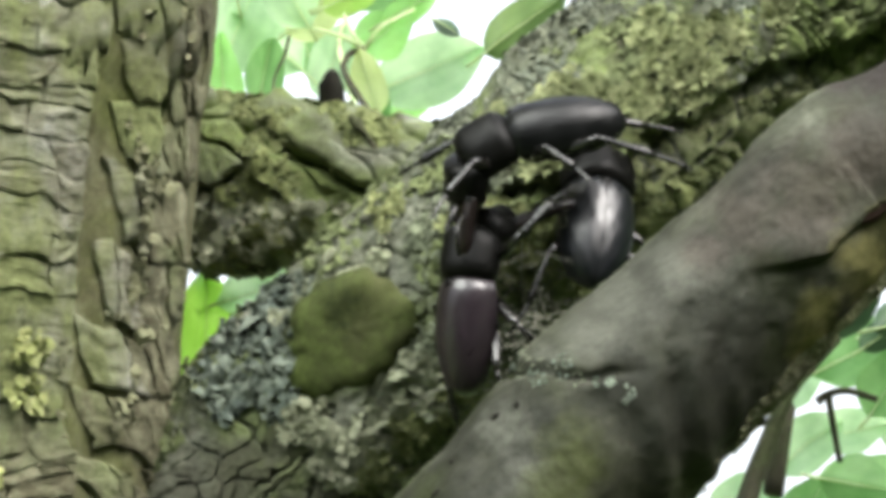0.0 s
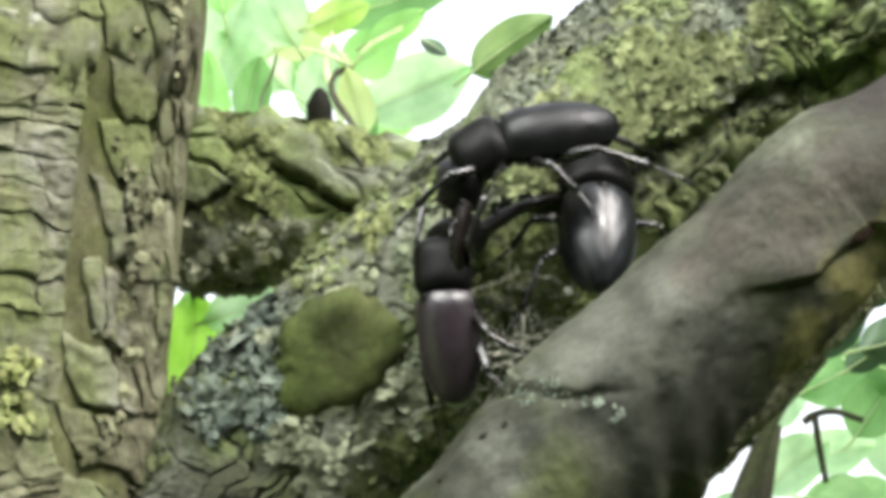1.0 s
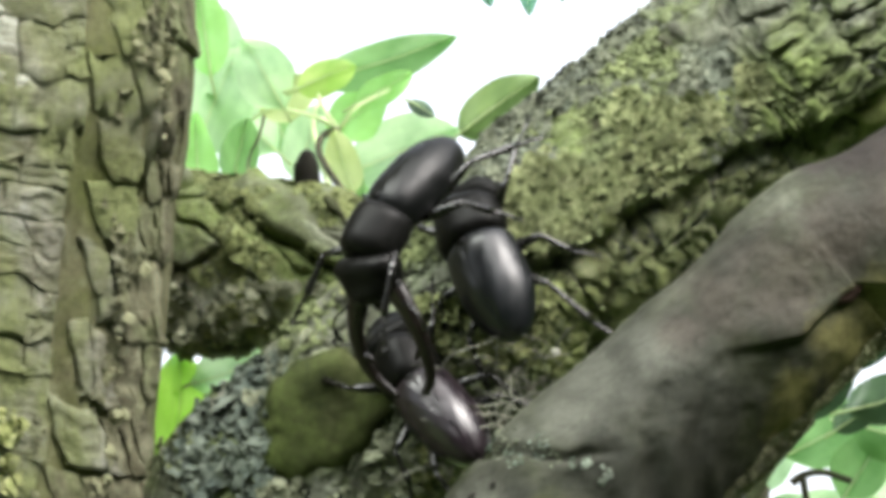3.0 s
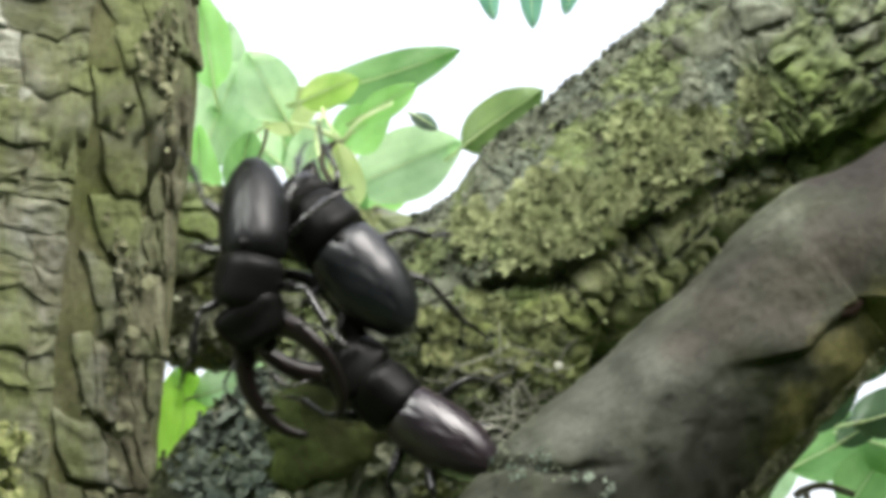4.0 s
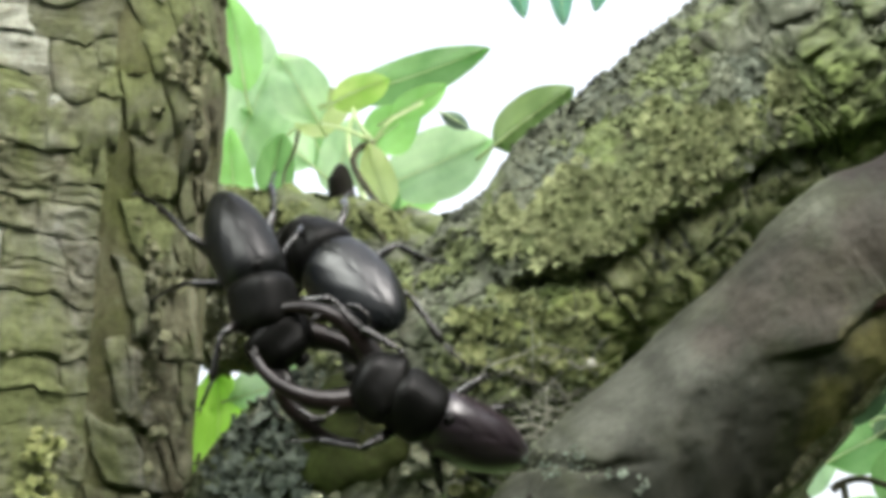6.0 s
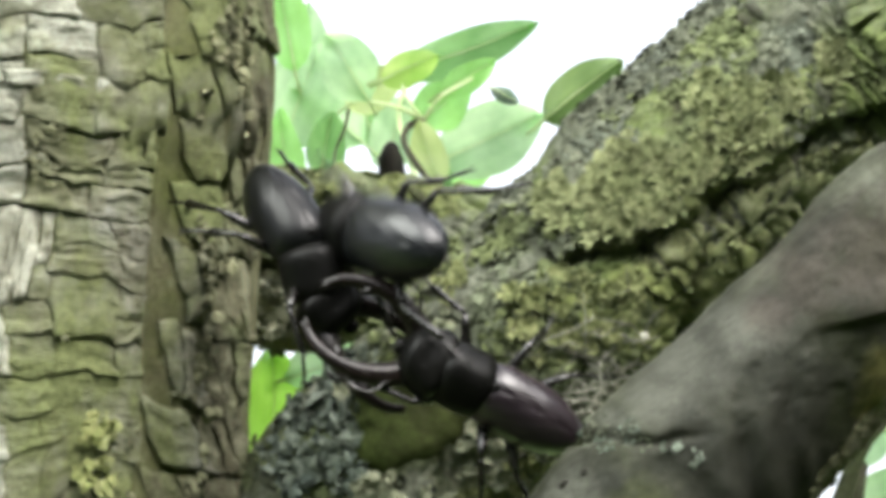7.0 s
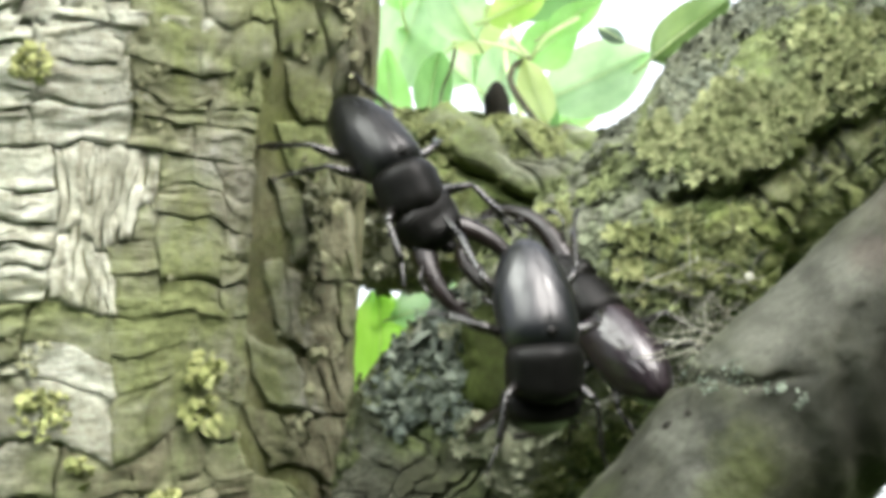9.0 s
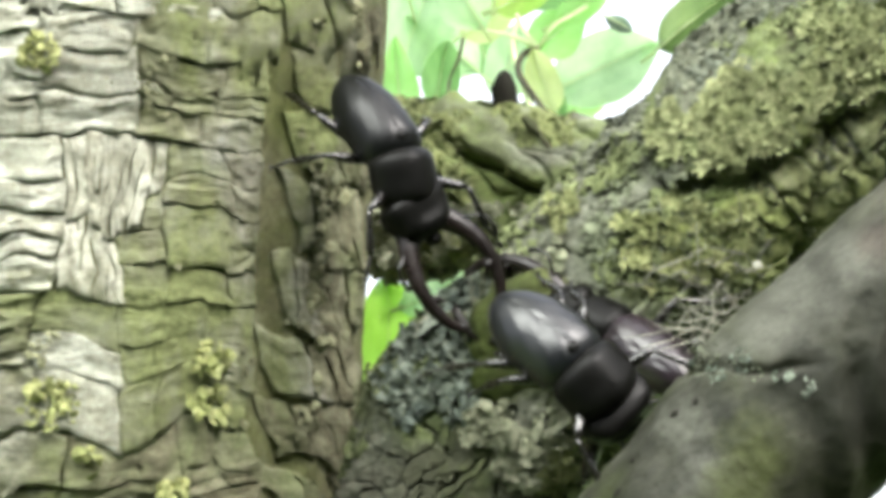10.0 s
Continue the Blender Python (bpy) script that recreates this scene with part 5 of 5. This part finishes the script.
    walk(beetle_fall, [
        (0.0, grip((0.0416, 1.5885), (0.0450, 1.6169), 0.7947, 12, -0.0183)),
        (0.6, grip((0.0474, 1.5912), (0.0475, 1.6200), 0.7949, 10, -0.0181)),
        (1.0, grip((0.0478, 1.5925), (0.0481, 1.6212), 0.7949, 10, -0.0181)),
        (1.5, grip((0.0468, 1.5939), (0.0515, 1.6226), 0.7953, 10, -0.0177)),
        (1.8, grip((0.0443, 1.5891), (0.0493, 1.6167), 0.7937, 4, -0.0193)),
        (2.0, grip((0.0403, 1.5859), (0.0457, 1.6120), 0.792, 0, -0.0210)),
        (2.2, grip((0.0353, 1.5846), (0.0362, 1.6107), 0.7913, -10, -0.0217)),
        (2.5, grip((0.0279, 1.5882), (0.0179, 1.6162), 0.7965, -20, -0.0165)),
        (2.7, grip((0.0280, 1.5906), (0.0181, 1.6183), 0.796, -24, -0.0170)),
        (3.0, grip((0.0291, 1.5971), (0.0166, 1.6252), 0.7971, -28, -0.0145)),
        (3.2, grip((0.0318, 1.5975), (0.0154, 1.6273), 0.797, -28, 0.0000)),
        (3.6, grip((0.0199, 1.5983), (0.0010, 1.6266), 0.796, -8, 0.0000)),
        (3.95, grip((0.0014, 1.6022), (-0.0202, 1.6285), 0.796, 10, 0.0000)),
        (4.3, grip((-0.0164, 1.6076), (-0.0380, 1.6293), 0.7963, 20, -0.0147)),
        (4.5, grip((-0.0135, 1.6055), (-0.0341, 1.6274), 0.7961, 22, -0.0159)),
        (5.0, grip((-0.0099, 1.6052), (-0.0300, 1.6273), 0.7958, 22, -0.0162)),
        (5.5, grip((-0.0155, 1.6032), (-0.0350, 1.6243), 0.7938, 25, -0.0182)),
        (5.7, grip((-0.0160, 1.5999), (-0.0357, 1.6211), 0.7921, 25, -0.0179)),
        (6.2, grip((-0.0146, 1.6092), (-0.0363, 1.6277), 0.7774, 18, -0.0186)),
        (6.8, grip((-0.0116, 1.6251), (-0.0370, 1.6360), 0.7682, 5, -0.0198)),
        (7.0, grip((-0.0159, 1.6178), (-0.0401, 1.6259), 0.7685, 0, -0.0225)),
        (7.1, grip((-0.0333, 1.6181), (-0.0413, 1.5890), 0.7802, -8, 0.0158)),
        (7.2, grip((-0.0219, 1.5894), (-0.0286, 1.5619), 0.7828, -8, 0.0188)),
        (7.3, grip((-0.0271, 1.5953), (-0.0227, 1.5665), 0.7816, -10, 0.0176)),
        (7.4, grip((-0.0388, 1.6000), (-0.0324, 1.5725), 0.7829, -10, 0.0189)),
        (7.5, grip((-0.0472, 1.5884), (-0.0387, 1.5598), 0.7804, -10, 0.0164)),
        (7.7, grip((-0.0246, 1.5969), (-0.0199, 1.5679), 0.7812, -16, 0.0172)),
        (8.0, grip((-0.0256, 1.6009), (-0.0201, 1.5693), 0.7801, -18, 0.0113)),
        (8.3, grip((-0.0269, 1.6053), (-0.0204, 1.5737), 0.7801, -20, 0.0106)),
        (8.7, grip((-0.0227, 1.6142), (-0.0184, 1.5818), 0.7801, -24, 0.0094)),
        (9.0, grip((-0.0247, 1.6055), (-0.0188, 1.5756), 0.7802, -26, 0.0150)),
        (9.3, grip((-0.0322, 1.5881), (-0.0139, 1.5636), 0.7801, -26, 0.0148)),
        (9.6, grip((-0.0364, 1.5914), (-0.0135, 1.5703), 0.78, -25, 0.0137)),
        (10.0, grip((-0.0346, 1.5857), (-0.0110, 1.5677), 0.7806, -25, 0.0166)),
    ])
    # turn and nod of the neck shield on the waist, then of head and jaws on the neck: seconds, turn, nod, turn, nod
    bends = (
        (beetle_low, ((0.0, 14, -14, 0, -58), (1.5, 14, -14, 0, -58), (1.8, 3, 0, -6.0, -30), (2.0, 2, 0, 0.0, -30), (2.2, 11, 0, 2.5, -30), (2.5, 1, 0, 0.5, -30), (3.0, -13, 0, 4.0, -30), (3.2, -11, 0, 4.5, -30), (3.8, -9, 15, 5, 5), (4.3, -11, -7, 6, -6), (5.0, -15, -18, 8, -4), (5.5, -18, -17, 4, -4), (5.7, -21, -21, 6, -4), (6.2, -7, -16, 6, -5), (6.8, 5, -11, -5, -5), (7.5, 0, 13, 7, 6), (8.0, 7, 3, 9, 7), (8.4, 1, 2, 12, 7), (8.7, -3, -2, 16, 9), (9.0, -2, 4, 18, 6), (9.6, 1, 9, 14, 10), (10.0, 7, 11, 12, 9))),
        (beetle_high, ((0.0, 0, -24, 0, -52), (2.0, 0, -24, 0, -52), (2.2, 0, -18, 8, -48), (3.2, 0, -18, 8, -48), (3.6, -16, -19, 40, -35), (3.95, -21, -24, 40, -20), (4.3, -20, -16, 40, -11), (4.5, -16, -17, 39, -8), (5.0, -14, -21, 40, -4), (5.3, -12, -18, 37, -7), (5.5, -14, -19, 32, -9), (5.7, -2, -21, 28, -2), (6.2, -15, -24, 38, 0), (6.8, -16, -28, 37, 7), (7.0, -1, -36, 29, 17), (7.5, 7, -34, 17, 12), (8.0, -4, -30, 13, 1), (8.4, -10, -24, 19, 0), (8.7, -12, -20, 23, 0), (9.0, -4, -29, 20, 6), (9.3, -8, -34, 20, 6), (9.6, -6, -40, 19, 9), (10.0, -4, -40, 19, 11))),
        (beetle_fall, ((0.0, 4.0, -15, 0, -50), (1.8, 9.0, -15, 0, -50), (2.0, 11.0, -15, 0, -50), (2.5, 5.5, -15, 0, -50), (2.7, 2.5, -15, 0, -50), (3.0, 0.5, -15, 0, -50), (3.2, -5.5, -15, 0, -50), (3.6, 0.0, -15, 0, -50), (3.95, 5.0, -15, 0, -50), (7.0, 9.5, -15, 0, -50), (7.1, -0.5, 5, 0, -30), (7.2, 0.0, 6, 0, -62), (7.3, 0.0, -32, 0, -62), (9.6, 2.5, -32, 0, -62), (10.0, 1.5, -32, 0, -62))),
    )
    neck = Matrix.Translation((0, 0.0118, 0))
    for thing, turns in bends:
        for front in thing.children:
            kind = front.name.split(".")[0]
            if kind == "neck_shield":
                walk(front, [(t, pose(0, 0, 0, nod, 0, turn)) for t, turn, nod, _, _ in turns])
            elif kind in ("head", "mandible", "antenna"):
                walk(front, [(t, pose(0, 0, 0, nod, 0, turn) @ neck @ pose(0, 0, 0, nod2, 0, turn2) @ neck.inverted()) for t, turn, nod, turn2, nod2 in turns])
    for n, thing in enumerate((beetle_low, beetle_high, beetle_fall)):
        rng = np.random.default_rng(70 + n)
        for limb in thing.children:
            if limb.name.startswith("leg"):
                hip, phase, pace = limb.location.copy(), rng.uniform(0, 6.3), rng.uniform(2.0, 4.5)
                rows = []
                for k in range(26):
                    t = k * 0.4
                    swing = 14 * math.sin(pace * t + phase) + rng.uniform(-7, 7)
                    rows.append((t, Matrix.Translation(hip) @ pose(0, 0, 0, 9 * math.sin(pace * 0.8 * t + phase * 2), 10 * math.cos(pace * t), swing)))
                walk(limb, rows)


for ob in list(scene.objects):
    if ob.parent is None and ob.name not in ("camera", "sun", "ground", "hedge") and ob["category"] != "beetle":
        ob.matrix_basis = UPWARD
motions()
